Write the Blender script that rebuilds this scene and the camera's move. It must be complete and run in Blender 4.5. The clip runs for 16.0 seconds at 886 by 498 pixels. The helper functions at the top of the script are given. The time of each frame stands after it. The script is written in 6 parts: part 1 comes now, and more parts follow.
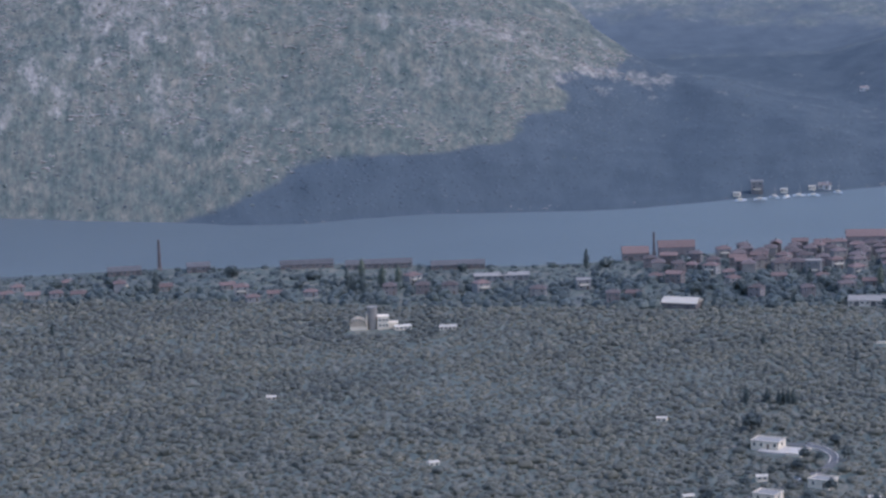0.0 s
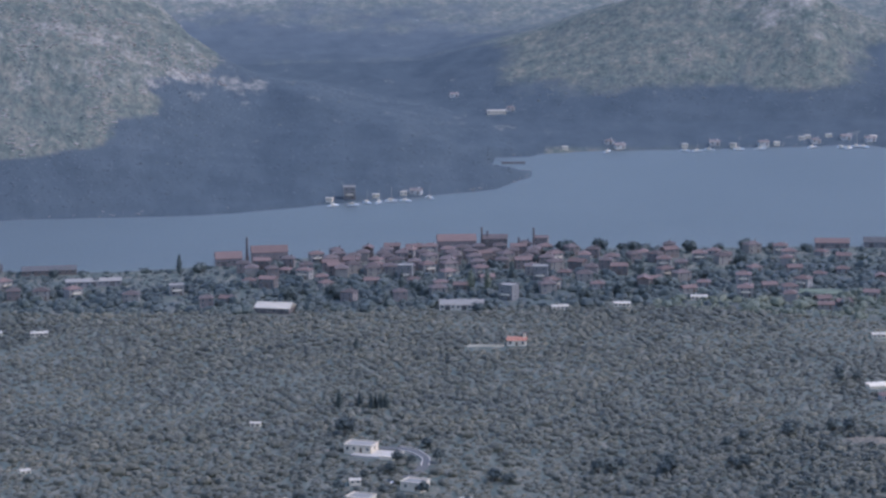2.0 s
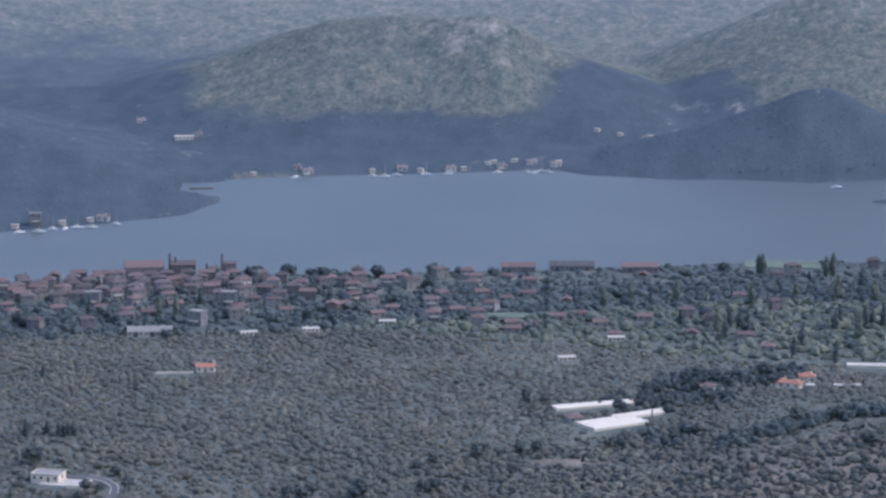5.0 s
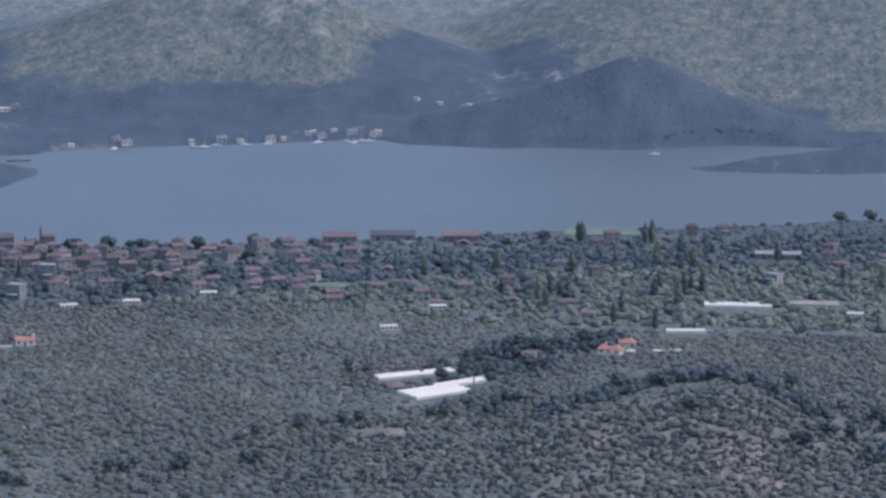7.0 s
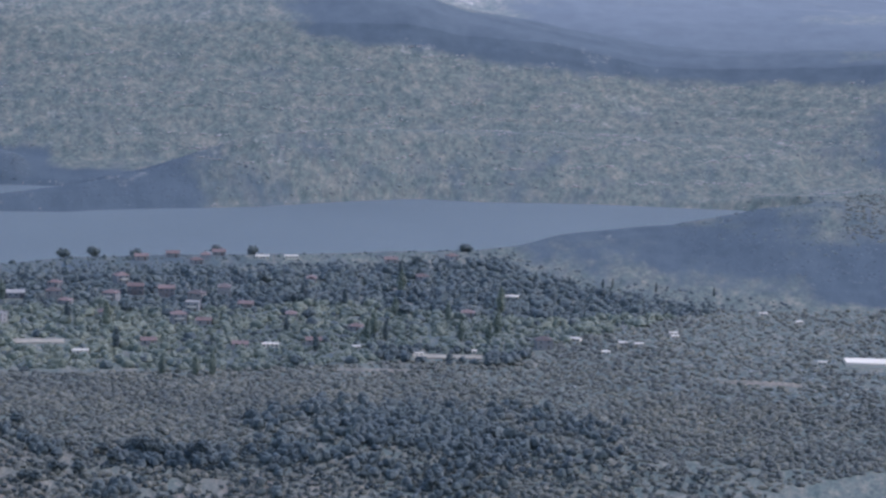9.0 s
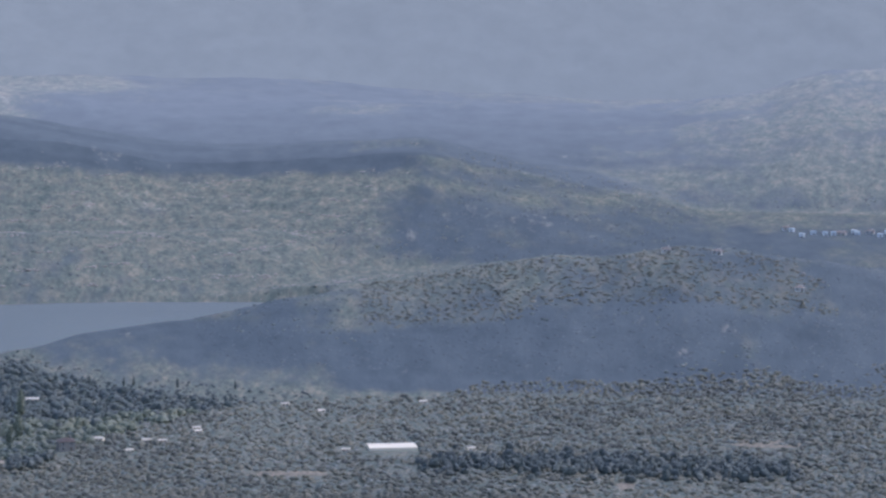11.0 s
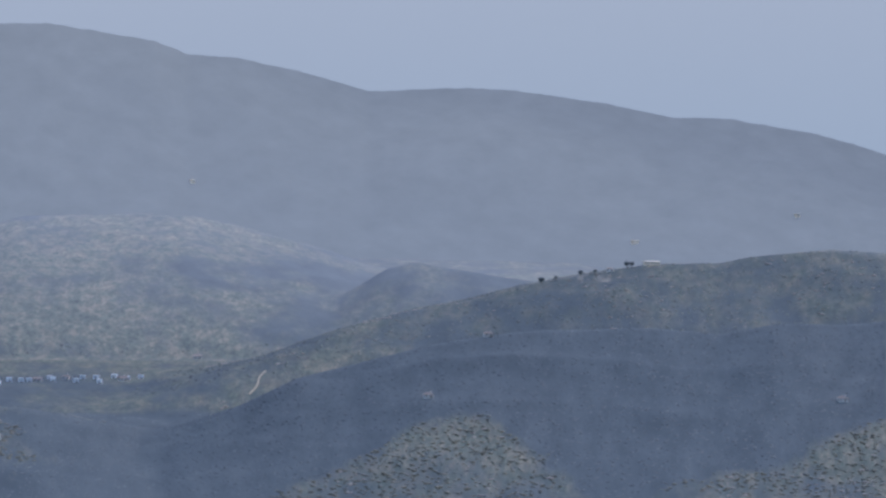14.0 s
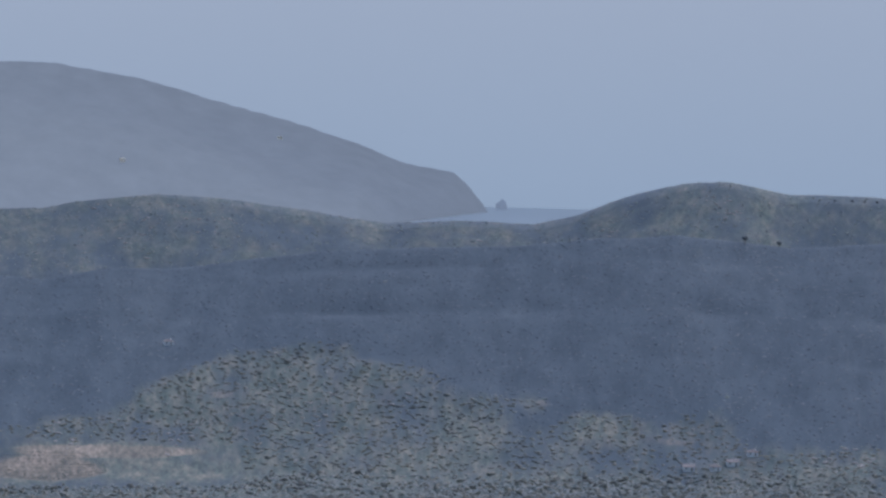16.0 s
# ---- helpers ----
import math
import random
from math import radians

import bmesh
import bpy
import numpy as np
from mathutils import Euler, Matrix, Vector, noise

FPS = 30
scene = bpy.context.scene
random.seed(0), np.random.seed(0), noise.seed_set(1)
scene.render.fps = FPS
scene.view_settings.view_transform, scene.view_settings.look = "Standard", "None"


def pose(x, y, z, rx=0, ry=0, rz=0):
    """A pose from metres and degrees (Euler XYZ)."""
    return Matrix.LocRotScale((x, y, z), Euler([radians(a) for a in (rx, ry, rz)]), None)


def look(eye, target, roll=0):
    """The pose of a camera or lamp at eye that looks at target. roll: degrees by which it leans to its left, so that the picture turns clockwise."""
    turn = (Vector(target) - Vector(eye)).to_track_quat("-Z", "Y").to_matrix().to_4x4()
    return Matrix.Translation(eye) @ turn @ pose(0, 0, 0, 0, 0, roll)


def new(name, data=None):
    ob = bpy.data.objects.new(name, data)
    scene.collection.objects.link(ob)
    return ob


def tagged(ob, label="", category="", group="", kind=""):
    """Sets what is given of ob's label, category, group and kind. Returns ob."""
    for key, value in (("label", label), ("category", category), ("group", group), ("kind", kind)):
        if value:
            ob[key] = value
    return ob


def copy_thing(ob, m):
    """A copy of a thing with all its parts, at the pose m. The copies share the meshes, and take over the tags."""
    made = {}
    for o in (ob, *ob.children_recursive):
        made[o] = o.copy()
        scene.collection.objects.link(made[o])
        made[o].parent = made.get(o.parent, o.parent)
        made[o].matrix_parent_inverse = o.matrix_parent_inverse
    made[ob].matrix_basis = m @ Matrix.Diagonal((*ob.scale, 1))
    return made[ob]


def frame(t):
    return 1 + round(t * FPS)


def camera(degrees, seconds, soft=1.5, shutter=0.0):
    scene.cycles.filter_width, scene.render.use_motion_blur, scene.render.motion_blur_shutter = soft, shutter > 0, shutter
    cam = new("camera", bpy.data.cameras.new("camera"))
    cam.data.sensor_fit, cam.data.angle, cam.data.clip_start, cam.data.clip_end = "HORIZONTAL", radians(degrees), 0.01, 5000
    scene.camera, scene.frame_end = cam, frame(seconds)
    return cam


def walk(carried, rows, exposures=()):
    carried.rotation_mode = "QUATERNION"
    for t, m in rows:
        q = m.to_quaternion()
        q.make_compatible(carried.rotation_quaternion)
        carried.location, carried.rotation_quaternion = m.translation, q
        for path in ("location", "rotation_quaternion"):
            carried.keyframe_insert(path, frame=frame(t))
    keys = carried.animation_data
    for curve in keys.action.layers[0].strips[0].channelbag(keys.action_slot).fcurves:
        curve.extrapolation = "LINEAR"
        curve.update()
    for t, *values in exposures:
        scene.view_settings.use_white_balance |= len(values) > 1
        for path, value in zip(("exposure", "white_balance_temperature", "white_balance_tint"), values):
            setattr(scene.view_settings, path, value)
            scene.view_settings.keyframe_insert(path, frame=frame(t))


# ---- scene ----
# The viewpoint is a hillside above the coastal plain; the camera only turns there.
EYE = Vector((0.0, 0.0, 290.0))
cam = camera(18.07, 16.0, soft=2.7)

# seconds, bearing, tilt and lean in degrees
TURNS = [
    (0, -0.00, -9.50, -1.86),
    (0.5, 2.02, -9.95, -1.74),
    (1, 3.76, -10.22, -1.51),
    (1.5, 7.38, -9.61, -0.82),
    (2, 8.47, -9.57, -0.61),
    (2.5, 10.01, -9.30, -0.38),
    (3, 10.95, -9.23, -0.29),
    (3.5, 11.88, -9.20, -0.05),
    (4, 13.89, -9.01, 0.17),
    (4.2, 14.44, -8.90, 0.16),
    (6.3, 15.51, -9.56, 0.09),
    (6.5, 16.14, -9.60, -0.11),
    (7, 18.69, -9.69, 0.15),
    (7.5, 20.87, -9.97, 0.53),
    (8, 27.12, -9.83, 0.75),
    (8.5, 30.82, -9.29, 1.10),
    (8.7, 32.56, -9.02, 1.38),
    (10.8, 42.99, -6.94, 0.53),
    (11, 44.69, -6.56, 0.49),
    (11.5, 49.17, -5.98, 0.84),
    (12, 52.66, -5.38, 0.82),
    (12.5, 54.42, -4.89, 0.34),
    (13, 53.96, -4.73, 0.34),
    (13.5, 56.74, -4.50, 0.65),
    (14, 61.16, -3.37, 0.81),
    (14.5, 64.31, -2.71, 1.14),
    (15, 69.79, -3.74, 1.17),
    (15.5, 75.09, -4.16, 1.48),
    (16, 75.01, -4.24, 1.46),
]


def aim(bearing, tilt, lean):
    b, p = radians(bearing), radians(tilt)
    way = Vector((math.sin(b) * math.cos(p), math.cos(b) * math.cos(p), math.sin(p)))
    return look(EYE, EYE + way * 100, lean)


walk(cam, [(t, aim(b, p, l)) for t, b, p, l in TURNS],
     exposures=[(0.0, 0.77, 5420, 20), (4.2, 0.88, 5430, 20), (7.5, 0.88, 5430, 20), (8.7, 1.0, 5430, 19), (11.0, 1.0, 5680, 19), (12.5, 0.92, 5680, 19), (13.5, 0.85, 5680, 18), (16.0, 0.74, 5650, 17)])

# ---- light ----
SUN_BEARING, SUN_HEIGHT = 106.0, 52.0
world = bpy.data.worlds.new("world")
scene.world = world
world.use_nodes = True
wn = world.node_tree.nodes
sky = wn.new("ShaderNodeTexSky")
sky.sky_type, sky.sun_disc = "NISHITA", False
sky.sun_elevation, sky.sun_rotation = radians(SUN_HEIGHT), radians(SUN_BEARING)
sky.altitude, sky.air_density, sky.dust_density, sky.ozone_density = 300, 1.2, 2.5, 1.5
wn["Background"].inputs["Strength"].default_value = 0.15
world.node_tree.links.new(sky.outputs[0], wn["Background"].inputs["Color"])

sun_data = bpy.data.lights.new("sun", "SUN")
sun_data.energy, sun_data.angle, sun_data.color = 0.85, radians(8.0), (1.0, 0.93, 0.82)
sun = new("sun", sun_data)
sb, sh = radians(SUN_BEARING), radians(SUN_HEIGHT)
sun_way = Vector((math.sin(sb) * math.cos(sh), math.cos(sb) * math.cos(sh), math.sin(sh)))
sun.matrix_world = look(sun_way * 6000, (0, 0, 0))

# ---- materials ----
def material(name, rough=0.8, metal=0.0, spec=0.3):
    m = bpy.data.materials.new(name)
    m.use_nodes = True
    b = m.node_tree.nodes["Principled BSDF"]
    b.inputs["Roughness"].default_value = rough
    b.inputs["Metallic"].default_value = metal
    b.inputs["Specular IOR Level"].default_value = spec
    return m, m.node_tree, b


def node(nt, kind, **values):
    n = nt.nodes.new(kind)
    for k, v in values.items():
        n.inputs[k].default_value = v
    return n


def world_noise(nt, scale, detail=3.0, rough=0.55, stretch=None):
    """Noise in world metres; scale is waves per metre."""
    g = nt.nodes.new("ShaderNodeNewGeometry")
    out = g.outputs["Position"]
    if stretch:
        mp = nt.nodes.new("ShaderNodeMapping")
        mp.inputs["Scale"].default_value = stretch
        nt.links.new(out, mp.inputs["Vector"])
        out = mp.outputs["Vector"]
    n = node(nt, "ShaderNodeTexNoise", Scale=scale, Detail=detail, Roughness=rough)
    nt.links.new(out, n.inputs["Vector"])
    return n.outputs["Fac"]


def ramp(nt, fac, stops):
    r = nt.nodes.new("ShaderNodeValToRGB")
    els = r.color_ramp.elements
    while len(els) < len(stops):
        els.new(0.5)
    for e, (p, c) in zip(els, stops):
        e.position = p
        e.color = (*c, 1) if len(c) == 3 else c
    nt.links.new(fac, r.inputs["Fac"])
    return r.outputs["Color"]


def mix(nt, fac, a, b, kind="MIX"):
    m = nt.nodes.new("ShaderNodeMix")
    m.data_type, m.blend_type = "RGBA", kind
    for sock, v in ((m.inputs["Factor"], fac), (m.inputs["A"], a), (m.inputs["B"], b)):
        if isinstance(v, (int, float)):
            sock.default_value = v
        elif isinstance(v, tuple):
            sock.default_value = (*v, 1)
        else:
            nt.links.new(v, sock)
    return m.outputs["Result"]


def bump(nt, b, height, strength, distance):
    n = node(nt, "ShaderNodeBump", Strength=strength, Distance=distance)
    nt.links.new(height, n.inputs["Height"])
    nt.links.new(n.outputs["Normal"], b.inputs["Normal"])


def plain(name, colour, rough=0.8, spread=0.12, scale=0.6, metal=0.0, spec=0.3):
    """A weathered surface: the colour with blotches at two scales, changed a little from thing to thing."""
    m, nt, b = material(name, rough, metal, spec)
    dark = tuple(c * (1 - spread * 1.6) for c in colour)
    light = tuple(min(1, c * (1 + spread)) for c in colour)
    big = ramp(nt, world_noise(nt, scale, 4), [(0.3, dark), (0.7, light)])
    fine = ramp(nt, world_noise(nt, scale * 9, 2), [(0.3, (1 - spread,) * 3), (0.7, (1 + spread * 0.3,) * 3)])
    o = nt.nodes.new("ShaderNodeObjectInfo")
    each = ramp(nt, o.outputs["Random"], [(0.0, (1 - spread * 1.5,) * 3), (1.0, (1.0,) * 3)])
    nt.links.new(mix(nt, 1.0, mix(nt, 1.0, big, fine, "MULTIPLY"), each, "MULTIPLY"), b.inputs["Base Color"])
    bump(nt, b, world_noise(nt, scale * 6, 3), 0.25, 0.05)
    return m


def foliage(name, dark, mid, light, patch=0.12, rough=0.6, relief=0.6):
    """Leaves: each spray a tone of its own, trees and stands of trees apart from one another."""
    m, nt, b = material(name, rough, 0.0, 0.35)
    g = nt.nodes.new("ShaderNodeNewGeometry")
    each = ramp(nt, g.outputs["Random Per Island"], [(0.0, dark), (0.5, mid), (1.0, light)])
    stand = ramp(nt, world_noise(nt, patch, 2), [(0.3, (0.74, 0.77, 0.8)), (0.7, (1.2, 1.15, 1.08))])
    wide = ramp(nt, world_noise(nt, patch / 9, 3), [(0.35, (0.78, 0.82, 0.85)), (0.65, (1.12, 1.1, 1.05))])
    c = mix(nt, 1.0, mix(nt, 1.0, each, stand, "MULTIPLY"), wide, "MULTIPLY")
    nt.links.new(c, b.inputs["Base Color"])
    bump(nt, b, world_noise(nt, 0.9, 3, 0.7), relief, 0.6)
    # light also comes through the leaves
    thin = nt.nodes.new("ShaderNodeBsdfTranslucent")
    nt.links.new(c, thin.inputs["Color"])
    both = nt.nodes.new("ShaderNodeMixShader")
    both.inputs["Fac"].default_value = 0.15
    nt.links.new(b.outputs["BSDF"], both.inputs[1])
    nt.links.new(thin.outputs["BSDF"], both.inputs[2])
    nt.links.new(both.outputs["Shader"], nt.nodes["Material Output"].inputs["Surface"])
    return m


M = {}
M["olive"] = foliage("olive leaves", (0.096, 0.095, 0.072), (0.118, 0.113, 0.083), (0.165, 0.152, 0.112), relief=0.5)
# the dark broad leaves also stand in for cloud shade behind the shore
M["broadleaf"] = foliage("broad leaves", (0.074, 0.087, 0.081), (0.084, 0.098, 0.090), (0.097, 0.112, 0.098), 0.07, relief=0.4)
M["orchard"] = foliage("light green orchard leaves", (0.122, 0.136, 0.098), (0.140, 0.151, 0.106), (0.163, 0.168, 0.117), 0.05, relief=0.3)
M["pine"] = foliage("pine needles", (0.065, 0.077, 0.070), (0.074, 0.086, 0.078), (0.084, 0.096, 0.086), 0.08, relief=0.4)
# dark bluish leaves, used with the woodland cover to imitate cloud shade
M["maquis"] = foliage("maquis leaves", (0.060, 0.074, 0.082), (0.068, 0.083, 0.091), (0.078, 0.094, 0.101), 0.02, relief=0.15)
M["scrub"] = foliage("scrub leaves", (0.112, 0.131, 0.117), (0.144, 0.157, 0.135), (0.184, 0.181, 0.153), 0.03)
M["cypress"] = foliage("cypress needles", (0.056, 0.069, 0.063), (0.064, 0.078, 0.070), (0.074, 0.088, 0.076), 0.08)
M["limestone"] = plain("weathered limestone", (0.37, 0.335, 0.285), 0.95, 0.2, 0.3)
M["bark"] = plain("bark", (0.12, 0.095, 0.075), 0.9, 0.25, 2.0)


def grain_noise(nt, scale, detail=4.0, rough=0.6):
    """Noise that runs down the slopes towards the bay, as gullies, stone runs and strips of scrub do."""
    g = nt.nodes.new("ShaderNodeAttribute")
    g.attribute_name = "grain"
    n = node(nt, "ShaderNodeTexNoise", Scale=scale, Detail=detail, Roughness=rough)
    nt.links.new(g.outputs["Vector"], n.inputs["Vector"])
    return n.outputs["Fac"]


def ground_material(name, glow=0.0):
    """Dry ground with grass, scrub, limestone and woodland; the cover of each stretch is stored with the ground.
    glow: strength of the haze that is painted as emission on the far hills."""
    m, nt, b = material(name, 0.95, 0.0, 0.1)
    soil = ramp(nt, grain_noise(nt, 0.035, 6, 0.65), [(0.3, (0.12, 0.112, 0.09)), (0.5, (0.178, 0.153, 0.118)), (0.70, (0.27, 0.22, 0.165))])
    scrub = ramp(nt, grain_noise(nt, 0.10, 6, 0.68), [(0.34, (0.074, 0.092, 0.080)), (0.47, (0.108, 0.120, 0.100)), (0.57, (0.145, 0.142, 0.114)), (0.70, (0.20, 0.178, 0.138))])
    # this dark blue tone also paints cloud shade and haze on the slopes
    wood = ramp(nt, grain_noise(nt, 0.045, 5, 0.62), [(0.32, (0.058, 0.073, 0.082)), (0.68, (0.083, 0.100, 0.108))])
    stone = ramp(nt, grain_noise(nt, 0.22, 5, 0.65), [(0.3, (0.18, 0.168, 0.142)), (0.55, (0.27, 0.245, 0.205)), (0.75, (0.36, 0.33, 0.28))])
    cover = nt.nodes.new("ShaderNodeAttribute")
    cover.attribute_name = "cover"
    sep = nt.nodes.new("ShaderNodeSeparateColor")
    nt.links.new(cover.outputs["Color"], sep.inputs["Color"])

    def breakup(socket, scale, soft, level=0.98):
        """A cover's edge, broken up into patches."""
        n = grain_noise(nt, scale, 6, 0.66)
        a = nt.nodes.new("ShaderNodeMath")
        a.operation = "ADD"
        nt.links.new(socket, a.inputs[0])
        nt.links.new(n, a.inputs[1])
        return ramp(nt, a.outputs[0], [(0.0, (0, 0, 0)), (level - soft, (0, 0, 0)), (min(1.0, level + soft), (1, 1, 1))])

    c = mix(nt, breakup(sep.outputs["Red"], 0.05, 0.14, 0.96), soil, scrub)
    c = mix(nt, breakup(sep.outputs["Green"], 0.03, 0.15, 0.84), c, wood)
    c = mix(nt, breakup(sep.outputs["Blue"], 0.055, 0.10, 0.86), c, stone)
    wide = ramp(nt, grain_noise(nt, 0.007, 4, 0.6), [(0.3, (0.92, 0.94, 0.95)), (0.7, (1.07, 1.05, 1.03))])
    fine = ramp(nt, grain_noise(nt, 0.28, 3, 0.7), [(0.36, (0.74, 0.77, 0.78)), (0.5, (0.98, 0.98, 0.98)), (0.64, (1.22, 1.2, 1.16))])
    wide = mix(nt, 1.0, wide, mix(nt, breakup(sep.outputs["Green"], 0.03, 0.15, 0.84), fine, (0.97, 0.97, 0.97)), "MULTIPLY")
    nt.links.new(mix(nt, 1.0, c, wide, "MULTIPLY"), b.inputs["Base Color"])
    bump(nt, b, grain_noise(nt, 0.12, 4, 0.65), 0.3, 2.0)
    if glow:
        # painted haze: emission that grows with the amount stored in the cover's alpha
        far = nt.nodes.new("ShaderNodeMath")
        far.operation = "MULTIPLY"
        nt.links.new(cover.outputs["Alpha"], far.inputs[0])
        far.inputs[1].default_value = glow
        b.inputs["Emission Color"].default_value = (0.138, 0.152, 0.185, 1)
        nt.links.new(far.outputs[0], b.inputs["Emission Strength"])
    return m


M["ground"] = ground_material("dry ground")
M["far_ground"] = ground_material("far hills with painted haze", 0.44)


def water_material():
    m, nt, b = material("sea water", 0.45, 0.0, 0.2)
    c = ramp(nt, world_noise(nt, 0.006, 4, 0.6, (1, 1, 1)), [(0.3, (0.080, 0.090, 0.081)), (0.7, (0.094, 0.105, 0.094))])
    nt.links.new(c, b.inputs["Base Color"])
    bump(nt, b, world_noise(nt, 0.25, 4, 0.65), 0.9, 0.5)
    return m


M["water"] = water_material()


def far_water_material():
    """The open sea beyond three kilometres; its bright haze is painted as emission."""
    m, nt, b = material("far sea with painted haze", 0.4, 0.0, 0.3)
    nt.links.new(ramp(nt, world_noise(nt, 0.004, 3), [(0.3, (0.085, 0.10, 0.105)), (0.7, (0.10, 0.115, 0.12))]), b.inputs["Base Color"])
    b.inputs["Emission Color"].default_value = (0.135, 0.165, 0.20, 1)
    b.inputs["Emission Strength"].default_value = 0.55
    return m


M["far_water"] = far_water_material()


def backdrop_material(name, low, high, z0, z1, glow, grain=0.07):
    """Far air and far mountains: daylight and haze are painted as emission; the tone changes with height."""
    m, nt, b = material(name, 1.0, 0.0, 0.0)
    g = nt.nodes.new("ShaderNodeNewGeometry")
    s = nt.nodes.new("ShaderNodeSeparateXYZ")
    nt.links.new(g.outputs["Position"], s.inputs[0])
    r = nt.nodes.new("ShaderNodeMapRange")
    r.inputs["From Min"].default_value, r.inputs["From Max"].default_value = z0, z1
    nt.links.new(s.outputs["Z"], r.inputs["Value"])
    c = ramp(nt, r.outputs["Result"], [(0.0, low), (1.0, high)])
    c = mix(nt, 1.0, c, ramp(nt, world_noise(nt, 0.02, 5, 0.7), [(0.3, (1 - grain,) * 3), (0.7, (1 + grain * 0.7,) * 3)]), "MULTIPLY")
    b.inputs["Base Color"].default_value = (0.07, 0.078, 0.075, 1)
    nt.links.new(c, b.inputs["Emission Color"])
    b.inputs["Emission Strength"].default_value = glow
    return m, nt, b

# Hills: the crest as bearing (degrees), distance and height (metres)
BAY_HILL = [
    (-14, 2750, 204.5), (-8, 2720, 200), (-4, 2700, 189.8), (-1, 2655, 159.6), (1, 2625, 129.5), (2.7, 2600, 86),
    (3.3, 2527, 63.1), (4.1, 2443, 44.9), (4.8, 2369, 34.9), (5.8, 2292, 33), (6.7, 2221, 24.2), (7.6, 2150, 21.3),
    (8.8, 2091, 10.8), (9.9, 2047, 5.5), (10.5, 2045, -8),
]
SADDLE_HILL = [
    (6, 2900, -8), (8, 2807, 2.8), (10.3, 2824, 32.2), (12.5, 2840, 65.1), (14.4, 2834, 74.3), (16, 2766, 82.5),
    (17.1, 2723, 58.5), (18.1, 2679, 40.7), (19, 2641, 26), (20.4, 2600, 4.6), (22.5, 2550, -8),
]
CONE_HILL = [
    (17, 2300, -6), (17.5, 2266, -4.7), (18.4, 2277, 10.2), (20, 2297, 24.5), (21.4, 2314, 42), (22.3, 2325, 55.5),
    (22.7, 2330, 57.3), (23.1, 2323, 55.7), (23.5, 2315, 47.5), (24.6, 2296, 28.8), (25.9, 2272, 13.8), (26.3, 2263, -0.8),
    (27.3, 2260, -6),
]
SPIT_HILL = [
    (23.5, 2066, -3), (23.9, 2071, 0.7), (25.1, 2087, 5.1), (26.9, 2110, 7.7), (28.3, 2163, 12.3), (29.9, 2226, 26.1),
    (30.8, 2246, 35.8), (32.7, 2284, 38), (36, 2350, 30.5), (42, 2450, 14.6),
]
DARK_RIDGE = [
    (18, 3000, -8), (20.5, 3000, 50), (23, 3050, 105), (27, 3100, 128), (31, 3100, 133), (33.9, 3051, 108.3),
    (35.1, 3032, 87.9), (37.3, 2998, 69.1), (39, 2989, 54.3), (40.4, 2981, 54), (42, 2972, 59.1), (44.3, 2959, 65.4),
    (45.5, 2956, 53), (47, 2952, 36), (49, 2950, 16), (51, 2950, -8),
]
PLATEAU = [
    (33, 3700, 40), (37.4, 3700, 48.2), (38.5, 3700, 51.9), (42, 3700, 61.2), (45.5, 3700, 59.7), (49, 3700, 64.2),
    (51.3, 3700, 76.7), (52.5, 3700, 101.1), (54.2, 3700, 99.3), (56, 3700, 102.3), (57.9, 3700, 79.3), (59.6, 3700, 46.8),
    (62, 3700, 21.6),
]
KNOLL = [
    (57.6, 3250, -6), (59, 3257, 36.3), (59.9, 3263, 59.9), (60.6, 3268, 72), (61.7, 3276, 63.9), (62.8, 3284, 57.8),
    (65, 3300, 50.4),
]
EAST_SPUR = [
    (35.8, 1935, -4), (37, 1960, -4.6), (38.5, 1978, -2), (40.8, 2006, 10.5), (42, 2020, 16.5), (44.1, 2076, 19.5),
    (45.5, 2102, 31), (47, 2108, 39.8), (47.9, 2112, 38.1), (49.5, 2118, 47.1), (50.4, 2122, 44.9), (51.2, 2125, 41),
    (52.5, 2130, 36.5), (54.6, 2138, 18.2), (57, 2140, -4),
]
WOODED_RIDGE = [
    (50.5, 2000, -6), (52.3, 2058, 4.5), (55.4, 2135, 16.3), (57, 2175, 34.4), (58.2, 2205, 54.9), (59.3, 2232, 63),
    (60.8, 2258, 77.6), (62.7, 2277, 87.7), (65.1, 2301, 91.3), (66.9, 2319, 86.1), (68, 2330, 94.5), (69.4, 2344, 94.3),
    (71.1, 2353, 102.5), (72.6, 2356, 111.6), (74.7, 2362, 115.7), (76.4, 2366, 118), (78.2, 2370, 126.2), (79.8, 2374, 131.4),
    (81, 2378, 126.9), (82.1, 2380, 123.4), (84, 2385, 128.4), (92, 2400, 127.6),
]
BACK_RIDGE = [
    (53.8, 2400, -4), (55.3, 2462, 9.1), (57.3, 2557, 30.3), (59.6, 2666, 59.4), (61.6, 2761, 73.7), (62.7, 2790, 87.3),
    (63.4, 2801, 93.9), (65.4, 2831, 110.2), (66.8, 2852, 112), (67.5, 2862, 118.5), (69.1, 2886, 125.8), (70.8, 2900, 120.7),
    (72.4, 2900, 109.4), (73.8, 2900, 99.2), (75.2, 2900, 104.2), (76.9, 2900, 102.4), (77.7, 2900, 112), (78.7, 2900, 132.9),
    (80, 2900, 150.6), (80.8, 2900, 153.5), (82.1, 2900, 141.9), (84, 2900, 141), (92, 2900, 135.2),
]
